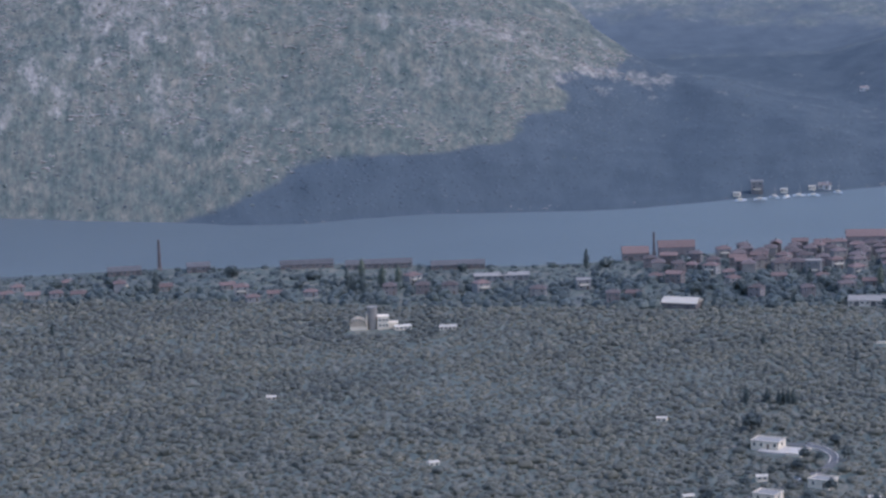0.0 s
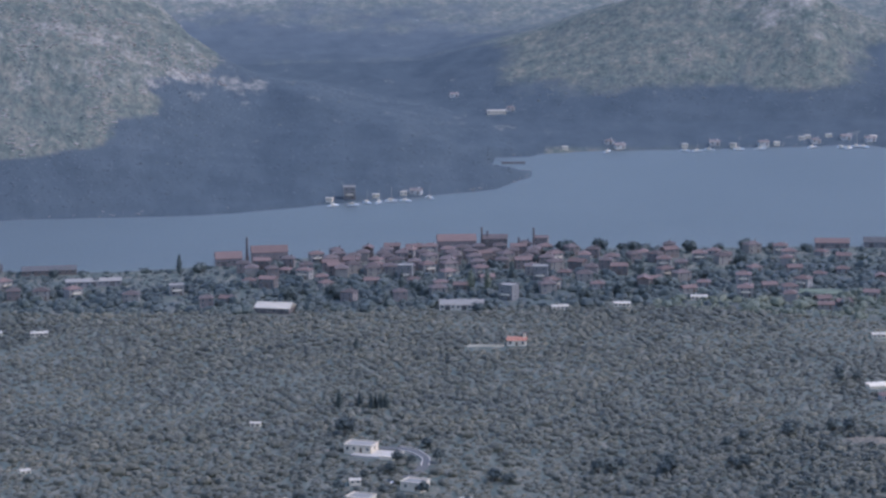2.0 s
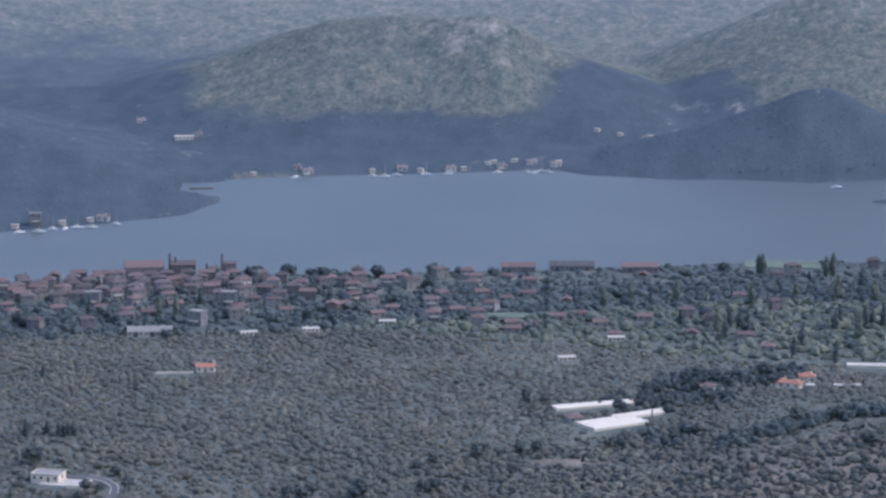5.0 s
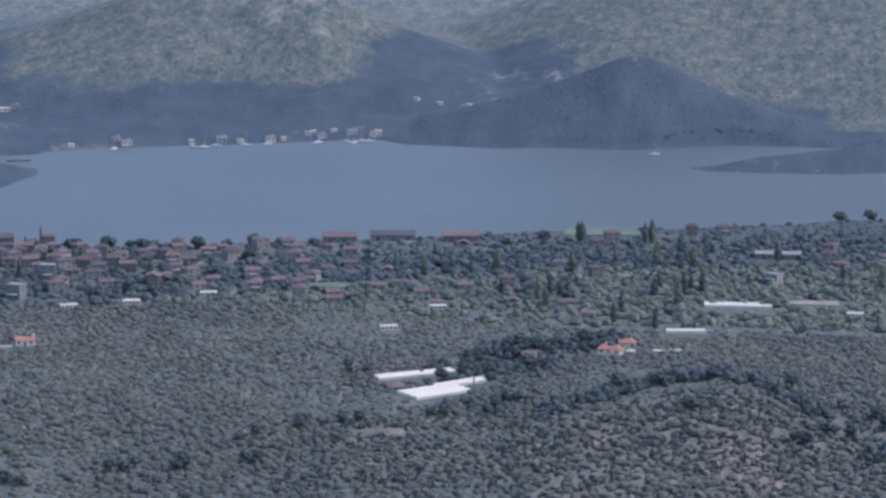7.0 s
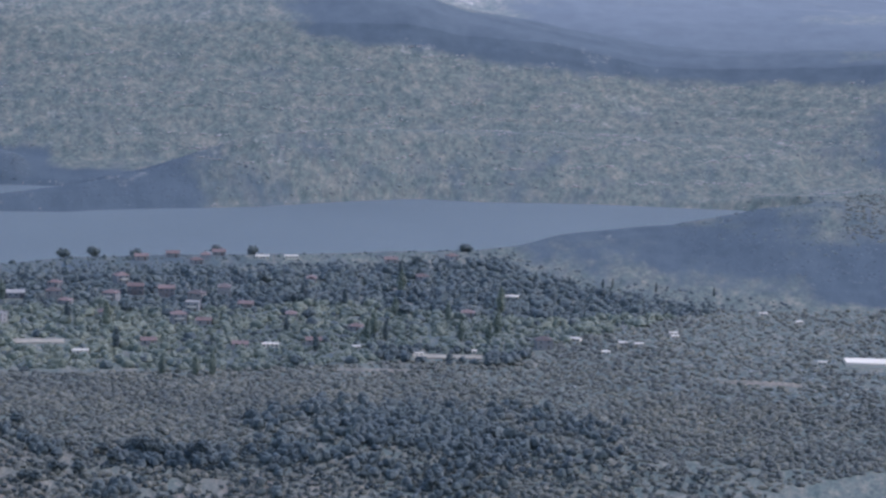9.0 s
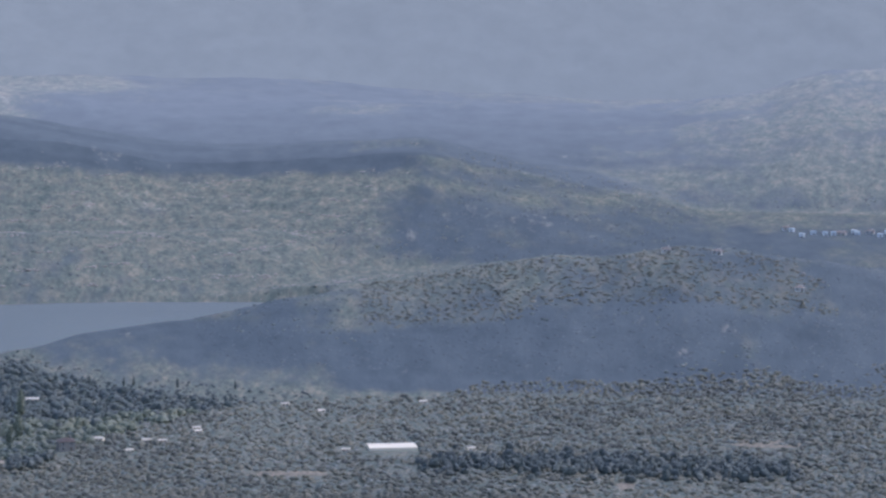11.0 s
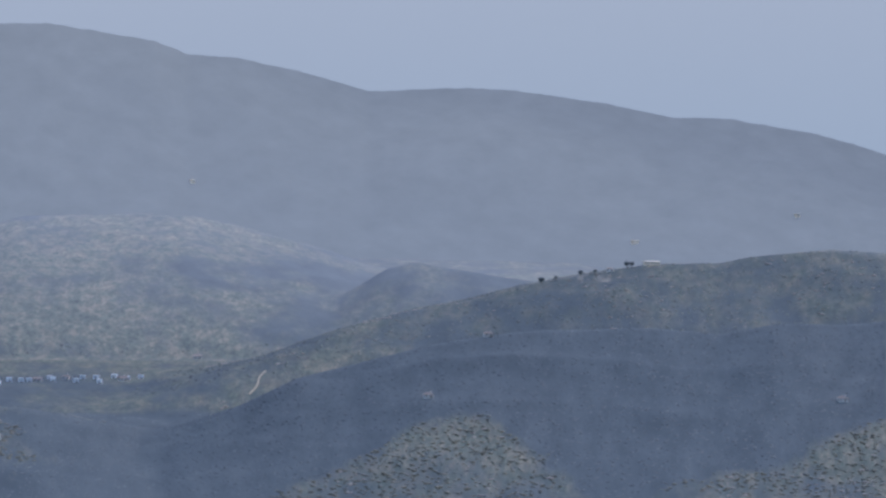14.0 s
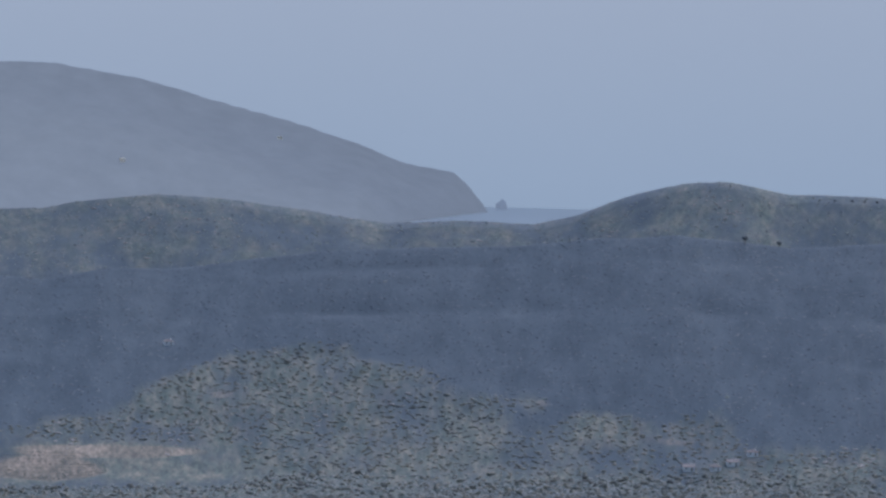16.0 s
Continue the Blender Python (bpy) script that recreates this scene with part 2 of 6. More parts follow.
FAR_RANGE = [
    (-16, 4300, 204), (10, 4362, 159.1), (26, 4400, 158), (33, 4458, 236.5), (40, 4517, 308.1), (47, 4575, 363.2),
    (53, 4619, 382.4), (55.2, 4632, 356.2), (55.9, 4637, 334.5), (56.9, 4643, 329.5), (58.1, 4651, 310), (59.6, 4660, 277.9),
    (61.6, 4672, 285.8), (62.6, 4679, 282.5), (64.5, 4690, 261.9), (65.8, 4699, 240.7), (67, 4715, 239.5), (68.9, 4745, 213.6),
    (70.2, 4765, 182.8), (71.8, 4790, 148.7), (73.2, 4811, 112.9), (74.2, 4827, 78.6), (75.2, 4841, 64.9), (75.5, 4847, 40.9),
    (75.8, 4850, 11.1), (76, 4850, -12),
]

# Shores, as bearing and distance
NEAR_SHORE = [(-14, 1705), (-5.7, 1697), (-2.2, 1690), (1.7, 1660), (3.7, 1672), (5.5, 1695), (9, 1716), (14, 1720), (18, 1737),
              (21, 1768), (23.6, 1786), (27.8, 1838), (32, 1868), (35.5, 1903), (36.3, 1925), (37.2, 1990), (39, 2050), (42.2, 2110)]
FAR_SHORE = [(-14, 1965), (-9.1, 1945), (-4.5, 1867), (-2.6, 1858), (-1, 1877), (1.4, 1879), (4.2, 1881), (6, 1910), (8, 1938),
             (9.6, 1977), (10.3, 2030), (10.34, 2155), (11.7, 2180), (13.2, 2186), (17.3, 2220), (17.9, 2189), (20, 2170),
             (22.4, 2167), (24.7, 2198), (27.3, 2190), (30, 2120), (33.9, 2150), (41.6, 2185), (44, 2190)]
SPIT = [(23.7, 2066, 2067), (23.9, 2058, 2078), (25.2, 2050, 2110), (26.9, 2049, 2170), (28.5, 2068, 2230), (31, 2097, 2400), (34, 2152, 2400)]

# back edge of the olive grove, as bearing and distance
GROVE_BACK = [(-14, 1600), (-9.2, 1596), (-4.5, 1568), (0, 1528), (4.9, 1506), (9, 1508), (13, 1516), (16.8, 1490), (19, 1462), (22.3, 1430),
              (26, 1430), (30, 1440), (33, 1470), (36, 1500), (40, 1660), (44, 1725), (50, 1790), (54, 1815), (60, 1815), (63, 1790), (66, 1772), (70.6, 1776), (71.6, 1830), (84, 1850), (92, 1870)]


def along(rows, bearing, k=1):
    rows = np.array(rows, float)
    return np.interp(bearing, rows[:, 0], rows[:, k])


LATTICES = {}


def fbm(x, y, scale, octaves=4, seed=0):
    """Value noise on a lattice, between -1 and 1, for arrays."""
    if seed not in LATTICES:
        LATTICES[seed] = np.random.RandomState(100 + seed).rand(5, 256, 256)
    total, amp, norm = 0.0, 1.0, 0.0
    for o in range(octaves):
        table = LATTICES[seed][o]
        u, v = x * scale * 2 ** o + 37.3 * o, y * scale * 2 ** o + 11.7 * o
        i, j = np.floor(u).astype(int), np.floor(v).astype(int)
        fu, fv = u - i, v - j
        fu, fv = fu * fu * (3 - 2 * fu), fv * fv * (3 - 2 * fv)
        a, b = table[i % 256, j % 256], table[(i + 1) % 256, j % 256]
        c, d = table[i % 256, (j + 1) % 256], table[(i + 1) % 256, (j + 1) % 256]
        total = total + amp * ((a * (1 - fu) + b * fu) * (1 - fv) + (c * (1 - fu) + d * fu) * fv)
        norm += amp
        amp *= 0.5
    return 2 * total / norm - 1


def step01(v):
    v = np.clip(v, 0, 1)
    return v * v * (3 - 2 * v)


def hill(crest, bearing, r, foot, back, bend=1.25):
    """Height of a hill: it climbs from its foot to the crest and falls behind it over the width back."""
    rc, zc = along(crest, bearing, 1), along(crest, bearing, 2)
    inside = (bearing > crest[0][0] - 0.01) & (bearing < crest[-1][0] + 0.01)
    front = np.clip((r - foot) / np.maximum(rc - foot, 20), 0, 1) ** bend
    front = np.where(r <= rc, front * (1 + 0.25 * (1 - front)) , 1.0)
    behind = 1 - step01((r - rc) / back)
    return np.where(inside, zc * np.where(r < rc, front, behind), -20.0)


def ground_height(bearing, r):
    """Height of the ground at a bearing and a distance, for arrays."""
    b = np.asarray(bearing, float)
    r = np.asarray(r, float)
    x, y = np.sin(np.radians(b)) * r, np.cos(np.radians(b)) * r
    wob = 9 * fbm(x, y, 1 / 60, 3, 5)
    far, near = along(FAR_SHORE, b), along(NEAR_SHORE, b)
    # distance inside the land: the plain, the far side, the spit, and all that lies east of the bay
    inland = np.maximum(near - r, r - far)
    spit = np.where(b > 23.7, np.minimum(r - along(SPIT, b, 1), along(SPIT, b, 2) - r), -99)
    inland = np.maximum(inland, spit)
    inland = np.where((b > 9.0) & (b < 10.34), np.where(r > 2000, np.where(b > 9.45, np.maximum(np.minimum(r - far, 2078 - r), r - 2145), inland), inland), inland)
    inland = np.where(b > 42.2, 60.0, inland)
    # the open sea in the east
    coast = 3330 + 20 * (b - 72)
    open_sea = (b > 66) & (r > coast)
    inland = np.where(open_sea, -60, inland)
    inland = np.where(r < 1500, 60, inland) + wob * (np.abs(inland) < 40)
    z = np.clip(inland * 0.12, -6, 2.5)
    # hills
    arc = np.radians(b) * 2300
    lump = fbm(arc, r * 0.25, 1 / 380, 4, 1)
    gully = np.abs(fbm(arc, r * 0.3, 1 / 210, 4, 2))
    fine = fbm(x, y, 1 / 45, 3, 3)
    hs = [hill(BAY_HILL, b, r, along(FAR_SHORE, b), 500, 1.05),
          hill(SADDLE_HILL, b, r, np.maximum(along(FAR_SHORE, b), 2160) + 130, 600, 1.3),
          hill(CONE_HILL, b, r, np.full_like(r, 2172), 160, 1.0),
          hill(SPIT_HILL, b, r, along(SPIT, b, 1), 160 + 20 * np.clip(b - 30, 0, 20), 1.0),
          hill(DARK_RIDGE, b, r, np.full_like(r, 2330.0), 500, 1.3),
          hill(PLATEAU, b, r, np.full_like(r, 2900.0), 500, 0.8),
          hill(KNOLL, b, r, np.full_like(r, 2900.0), 300, 1.0),
          hill(EAST_SPUR, b, r, np.full_like(r, 1740.0), 350, 1.15),
          hill(WOODED_RIDGE, b, r, np.full_like(r, 1800.0) - 0.0, 260, 1.35),
          hill(BACK_RIDGE, b, r, np.full_like(r, 2350.0), 420, 1.2)]
    rise = step01((r - 2900) / 1300) * np.interp(b, [-14, 30, 40, 52, 64, 67], [110, 110, 75, 35, 25, -10])
    h = np.maximum.reduce(hs + [rise])
    rough_by = np.clip(h, 0, 90)
    crestness = step01((np.minimum.reduce([np.abs(r - along(c, b, 1)) for c in (BAY_HILL, WOODED_RIDGE, BACK_RIDGE, EAST_SPUR, DARK_RIDGE, CONE_HILL)]) - 10) / 120)
    h = np.where(h > 0, h + rough_by * crestness * (0.22 * lump - 0.30 * (gully - 0.2)) + np.clip(h / 12, 0, 1) * 1.6 * fine, h)
    # a low rise in the foreground, and the viewpoint's own slope
    knob = np.array([(19.5, 0), (22.3, 11), (24.6, 17), (27, 10), (30, 8), (33, 13), (36, 9), (40, 3), (46, 0)], float)
    kz = np.interp(b, knob[:, 0], knob[:, 1], 0, 0) * np.exp(-((r - 1240) / 130.0) ** 2)
    own = 285.6 * np.clip(1 - r / 1000.0, 0, 1) ** 2
    plainz = 0.8 * fbm(x, y, 1 / 150, 2, 4)
    side = step01((np.abs(b - 36) - 58) / 25)
    z = np.where(z > 2.0, np.maximum(z + plainz, h * (1 - side)) + kz + own, np.where(z > 0, np.maximum(z, h * np.clip(z / 2, 0, 1)), z))
    return z


def band(b, b0, b1, soft):
    return step01((b - b0) / soft + 0.5) * step01((b1 - b) / soft + 0.5)


def blend(base, value, w):
    return base * (1 - w) + value * w


# bare soil: bearing, distance, half width and half depth in metres
BARE = [(68.2, 1882, 66, 17), (67.0, 1830, 45, 45), (51.4, 1562, 26, 14), (48.6, 1430, 9, 14), (6.1, 1181, 9, 5), (8.3, 1073, 14, 7), (17.6, 1206, 22, 9),
        (26.5, 1172, 26, 14), (41.5, 1452, 30, 10), (33.4, 1448, 30, 7), (76.0, 2110, 10, 14), (77.2, 1995, 9, 10), (79.8, 1925, 22, 9), (70.5, 2010, 12, 10)]


def ground_cover(b, r, z):
    """Scrub, woodland and bare stone, each between 0 and 1; the woodland also paints cloud shade on the slopes."""
    x, y = np.sin(np.radians(b)) * r, np.cos(np.radians(b)) * r
    n1, n2, n3 = fbm(x, y, 1 / 260, 4, 7), fbm(x, y, 1 / 120, 4, 8), fbm(x, y, 1 / 420, 3, 9)
    bw = b + 0.8 * n1
    rw = r + 60 * n1
    hills = step01((z - 4) / 8)
    past = step01((r - 1700) / 80)
    scrub = 0.52 + 0.22 * n1 + past * (0.2 + 0.1 * hills)
    garden = step01((r - along(GROVE_BACK, b)) / 20 + 0.5) * step01((44 - b) / 4)
    wood = blend(0.0 * n2, 0.2 + 0.2 * n2, garden) * (1 - past) + past * (0.25 + 0.3 * n1)
    scrub = blend(scrub, 0.82 + 0.25 * n1, 1 - past)
    stone = 0.02 + past * (0.06 + 0.1 * n2)
    bare_all = 0 * b
    for bb, br, hw, hd in BARE:
        d = np.hypot((b - bb) * math.radians(1) * r / hw, (r - br) / hd)
        bare = step01((1.25 + 0.5 * n2 - d) / 0.6)
        if bb < 70:
            bare_all = np.maximum(bare_all, bare)
        scrub, wood = blend(scrub, 0.12 + 0.5 * n2, bare), blend(wood, 0.0, bare)
    rise = band(b, 20.5, 34, 3.0) * step01((1235 - r) / 30)
    scrub, wood = blend(scrub, 0.36 + 0.6 * n2, rise), blend(wood, 0.0, rise)
    bay = band(b, -30, 10.6, 0.3) * step01((r - 1840) / 20) * step01((2950 - rw) / 120)
    # cloud shade over the lower bay hill, painted as woodland
    wood = blend(wood, 0.06 + 0.58 * step01((np.interp(b, [-7, -4.5, -2.5, -1, 0, 2, 4, 6, 8], [-12, 6, 20, 30, 33, 37, 46, 62, 70]) + 14 * n3 + 20 * n2 + 10 * n1 - z) / 9 + 0.5), bay)
    stone = blend(stone, (0.10 + 0.12 * step01((z - 25) / 30) + 0.04 * step01((-2.5 - b) / 2)) + 0.10 * n2 + 0.06 * n1 + 0.22 * band(b, 0.0, 4.6, 1.2) * np.exp(-((r - 2345 + 60 * n2) / 22) ** 2) * (0.7 + n1), bay)
    saddle = band(bw, 9.8, 21.5, 1.5) * step01((rw - 2150) / 60)
    # heights below which the saddle's cloud shade is painted as woodland
    low_shade = np.interp(b, [9, 12, 14.5, 16, 17.2, 18.2, 19.2], [10, 14, 16, 20, 32, 52, 70])
    wood = blend(wood, 0.12 + 0.5 * step01((low_shade + 16 * n1 + 8 * n2 - z) / 16 + 0.5) * step01((2790 - r) / 60), saddle)
    stone = blend(stone, 0.13 + 0.14 * step01((z - 35) / 40) + 0.2 * n2, saddle)
    north = band(bw, 21.0, 48, 1.5) * step01((rw - 2045) / 60)
    wood = blend(wood, 0.14 + 0.3 * n1 + 0.55 * step01((30.6 - bw) / 2.0) * step01((2300 - r) / 60), north)
    stone = blend(stone, 0.12 + 0.2 * n2, north)
    cone = band(b, 17.4, 26.6, 0.5) * step01((r - 2164) / 6) * step01((2420 - r) / 60)
    wood = blend(wood, 0.62 + 0.12 * n2, cone)
    stone = blend(stone, 0.05 + 0.15 * step01((z - 45) / 15), cone)
    dark = band(bw, 31.5, 46.2, 1.2) * step01((rw - 2720) / 120) * step01((3100 - rw) / 60)
    wood = blend(wood, 0.66, dark)
    east = band(b, 36.5, 56, 1.0) * step01((rw - 1790) / 60) * step01((2330 - rw) / 90) * np.where((b < 42.3) & (r > along(NEAR_SHORE, b)), 0, 1)
    wood = blend(wood, 0.44 + 0.5 * n1 + 0.15 * n2 + 0.15 * step01((b - 48) / 3) - 0.25 * band(bw, 42.3, 46.8, 1.5) * step01((rw - 1850) / 60), east)
    stone = blend(stone, 0.12 + 0.2 * n2, east)
    # edge of the sunlit slope; behind it woodland paints the cloud shade
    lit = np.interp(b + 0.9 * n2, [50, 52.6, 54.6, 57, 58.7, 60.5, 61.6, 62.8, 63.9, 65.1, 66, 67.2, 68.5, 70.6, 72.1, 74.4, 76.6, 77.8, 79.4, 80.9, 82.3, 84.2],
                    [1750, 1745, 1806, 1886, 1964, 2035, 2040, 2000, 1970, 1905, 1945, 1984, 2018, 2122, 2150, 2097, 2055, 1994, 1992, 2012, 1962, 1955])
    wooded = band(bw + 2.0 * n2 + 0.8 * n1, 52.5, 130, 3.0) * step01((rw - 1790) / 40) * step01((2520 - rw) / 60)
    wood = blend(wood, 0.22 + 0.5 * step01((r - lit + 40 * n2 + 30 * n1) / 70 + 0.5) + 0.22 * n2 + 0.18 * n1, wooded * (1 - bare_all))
    stone = blend(stone, 0.05 * step01((lit - r) / 60) + 0.14 * n2, wooded)
    backr = band(b, 55, 130, 2.0) * step01((rw - 2540) / 60)
    wood = blend(wood, 0.35 + 0.25 * n1, backr)
    stone = blend(stone, 0.10 + 0.22 * n2, backr)
    valley = band(bw, 44, 61, 2.0) * step01((r - 2350) / 60) * step01((2900 - r) / 60)
    wood = blend(wood, 0.30 + 0.4 * n1 + 0.25 * n2, valley)
    inland = band(bw, -30, 20, 2.0) * step01((r - 2880) / 80)
    wood = blend(wood, 0.46 + 0.7 * n3, inland)
    stone = blend(stone, 0.06 + 0.3 * n1, inland)
    foot = band(bw, 43, 54, 2.0) * step01((r - 1690) / 50) * step01((1990 - rw) / 80)
    wood = blend(wood, 0.56 + 0.3 * n1 + 0.25 * n2, 0.85 * foot * (1 - bare_all))
    plat = band(bw, 36, 66, 2.0) * step01((r - 2870) / 60)
    wood = blend(wood, 0.46 + 0.4 * n3 + 0.4 * n1 - 0.1 * step01((z - 60) / 25), plat)
    stone = blend(stone, 0.02 + 0.26 * n2, plat)
    return np.clip(scrub, 0, 1), np.clip(wood, 0, 1), np.clip(stone, 0, 1)


def grid_mesh(name, x, y, z, mat, cover=None, wrap=False, grain=None):
    """A sheet from grids of places."""
    n, k = x.shape
    v = np.stack([x, y, z], -1).reshape(-1, 3).astype(np.float32)
    i, j = np.meshgrid(np.arange(n - 1), np.arange(k if wrap else k - 1), indexing="ij")
    j2 = (j + 1) % k
    f = np.stack([i * k + j, (i + 1) * k + j, (i + 1) * k + j2, i * k + j2], -1).reshape(-1, 4).astype(np.int32)
    me = bpy.data.meshes.new(name)
    me.vertices.add(len(v))
    me.vertices.foreach_set("co", v.ravel())
    me.loops.add(f.size)
    me.loops.foreach_set("vertex_index", f.ravel())
    me.polygons.add(len(f))
    me.polygons.foreach_set("loop_start", np.arange(0, f.size, 4, dtype=np.int32))
    me.polygons.foreach_set("use_smooth", np.ones(len(f), bool))
    me.update(calc_edges=True)
    if cover is not None:
        a = me.attributes.new("cover", "FLOAT_COLOR", "POINT")
        c = np.stack(cover, -1).reshape(-1, 4).astype(np.float32)
        a.data.foreach_set("color", c.ravel())
    if grain is not None:
        a = me.attributes.new("grain", "FLOAT_VECTOR", "POINT")
        a.data.foreach_set("vector", np.stack(grain, -1).reshape(-1).astype(np.float32))
    me.materials.append(mat)
    return new(name, me)


# ---- the large structure ----
bearings = np.concatenate([np.arange(-144, -14, 4.0), np.arange(-14, 92, 0.18), np.arange(92, 216, 4.0)])
radii = np.concatenate([[0.0, 2], np.arange(20, 1000, 49), np.arange(1000, 2400, 7.5), np.arange(2400, 3300, 9), np.arange(3300, 4100, 16), [4120, 4200, 4500, 5000]])
BB, RR = np.meshgrid(bearings, radii, indexing="xy")
ZZ = ground_height(BB, RR)
GX, GY = np.sin(np.radians(BB)) * RR, np.cos(np.radians(BB)) * RR
# the last value is the painted haze, by distance and bearing
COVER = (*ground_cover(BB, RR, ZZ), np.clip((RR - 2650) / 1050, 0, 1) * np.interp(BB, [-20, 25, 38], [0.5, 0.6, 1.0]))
GRAIN = (np.radians(BB) * 2300, np.where(RR < 1700, RR * 0.6, 1020 + (RR - 1700) * 0.3), ZZ * 0.4)
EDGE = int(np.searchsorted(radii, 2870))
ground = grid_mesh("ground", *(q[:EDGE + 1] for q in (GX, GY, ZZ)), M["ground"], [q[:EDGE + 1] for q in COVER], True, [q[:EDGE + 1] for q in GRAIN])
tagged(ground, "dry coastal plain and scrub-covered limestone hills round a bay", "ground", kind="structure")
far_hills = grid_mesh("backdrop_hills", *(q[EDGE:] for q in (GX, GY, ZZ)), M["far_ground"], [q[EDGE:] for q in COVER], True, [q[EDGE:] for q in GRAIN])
tagged(far_hills, "far scrub-covered hills and plateau paled by painted haze", "hills", kind="structure")

wb, wr = np.meshgrid(np.arange(-144, 216, 2.0), np.array([1560, 1800, 2100, 2500, 3200]), indexing="xy")
water = grid_mesh("water", np.sin(np.radians(wb)) * wr, np.cos(np.radians(wb)) * wr, 0 * wr, M["water"], wrap=True)
tagged(water, "calm grey-blue water of a sheltered bay", "water", kind="structure")
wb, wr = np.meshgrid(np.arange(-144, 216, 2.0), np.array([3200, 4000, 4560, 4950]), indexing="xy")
far_sea = grid_mesh("haze_glow_sea", np.sin(np.radians(wb)) * wr, np.cos(np.radians(wb)) * wr, 0 * wr, M["far_water"], wrap=True)
tagged(far_sea, "open sea far off, pale with painted haze", "sea", kind="structure")

# the far range; many kilometres of hazy air are painted on it as glow
fb, fu = np.meshgrid(np.arange(-16, 76.01, 0.1), np.linspace(0, 1, 70), indexing="xy")
frc, fzc = along(FAR_RANGE, fb, 1), along(FAR_RANGE, fb, 2)
fr = frc - 560 * (1 - fu) * np.clip((76.2 - fb) / 3, 0.12, 1)
fx, fy = np.sin(np.radians(fb)) * fr, np.cos(np.radians(fb)) * fr
relief = fbm(fx, fy, 1 / 300, 5, 21)
fz = fzc * fu ** 0.9 + np.sin(fu * math.pi) * relief * 26 * np.clip(fzc / 150, 0, 1) + 1.5 * fbm(fx, fy, 1 / 14, 2, 22) * (fzc > 20)
M["far_range"] = backdrop_material("far range with painted haze", (0.130, 0.147, 0.168), (0.140, 0.154, 0.168), 20, 380, 0.73, 0.10)[0]
far_range = grid_mesh("haze_glow_range", fx, fy, np.where(fu == 0, -10, fz), M["far_range"])
tagged(far_range, "pale blue mountain range far off with painted haze", "mountains", kind="structure")

M["far_air"] = backdrop_material("far air", (0.164, 0.201, 0.233), (0.212, 0.229, 0.247), -40, 560, 1.0, 0.006)[0]
ab, az_ = np.meshgrid(np.arange(20, 112, 1.0), np.array([-40.0, 20, 120, 300, 520, 900]), indexing="xy")
far_air = grid_mesh("backdrop_sky", np.sin(np.radians(ab)) * 4960, np.cos(np.radians(ab)) * 4960, az_, M["far_air"])
tagged(far_air, "pale hazy blue-grey sky over the sea", "sky", kind="structure")

# ---- helpers for things ----
def part(name, bm, mat, parent=None, label=""):
    me = bpy.data.meshes.new(name)
    bm.to_mesh(me)
    bm.free()
    me.materials.append(mat)
    ob = new(name, me)
    ob.parent = parent
    if label:
        tagged(ob, label)
    return ob


def at(bearing, r):
    """Place on the ground at a bearing and a distance."""
    z = float(ground_height(np.array([bearing]), np.array([float(r)]))[0])
    return Vector((math.sin(radians(bearing)) * r, math.cos(radians(bearing)) * r, z))


def raw_mesh(name, v, f, mat, smooth=False):
    """A mesh of triangles from arrays."""
    me = bpy.data.meshes.new(name)
    me.vertices.add(len(v))
    me.vertices.foreach_set("co", np.asarray(v, np.float32).ravel())
    f = np.asarray(f, np.int32)
    me.loops.add(f.size)
    me.loops.foreach_set("vertex_index", f.ravel())
    me.polygons.add(len(f))
    me.polygons.foreach_set("loop_start", np.arange(0, f.size, 3, dtype=np.int32))
    me.polygons.foreach_set("use_smooth", np.full(len(f), smooth))
    me.update(calc_edges=True)
    me.materials.append(mat)
    return me


def ico(level=1):
    bm = bmesh.new()
    bmesh.ops.create_icosphere(bm, subdivisions=level, radius=1)
    v = np.array([q.co[:] for q in bm.verts])
    f = np.array([[q.index for q in t.verts] for t in bm.faces])
    bm.free()
    return v, f


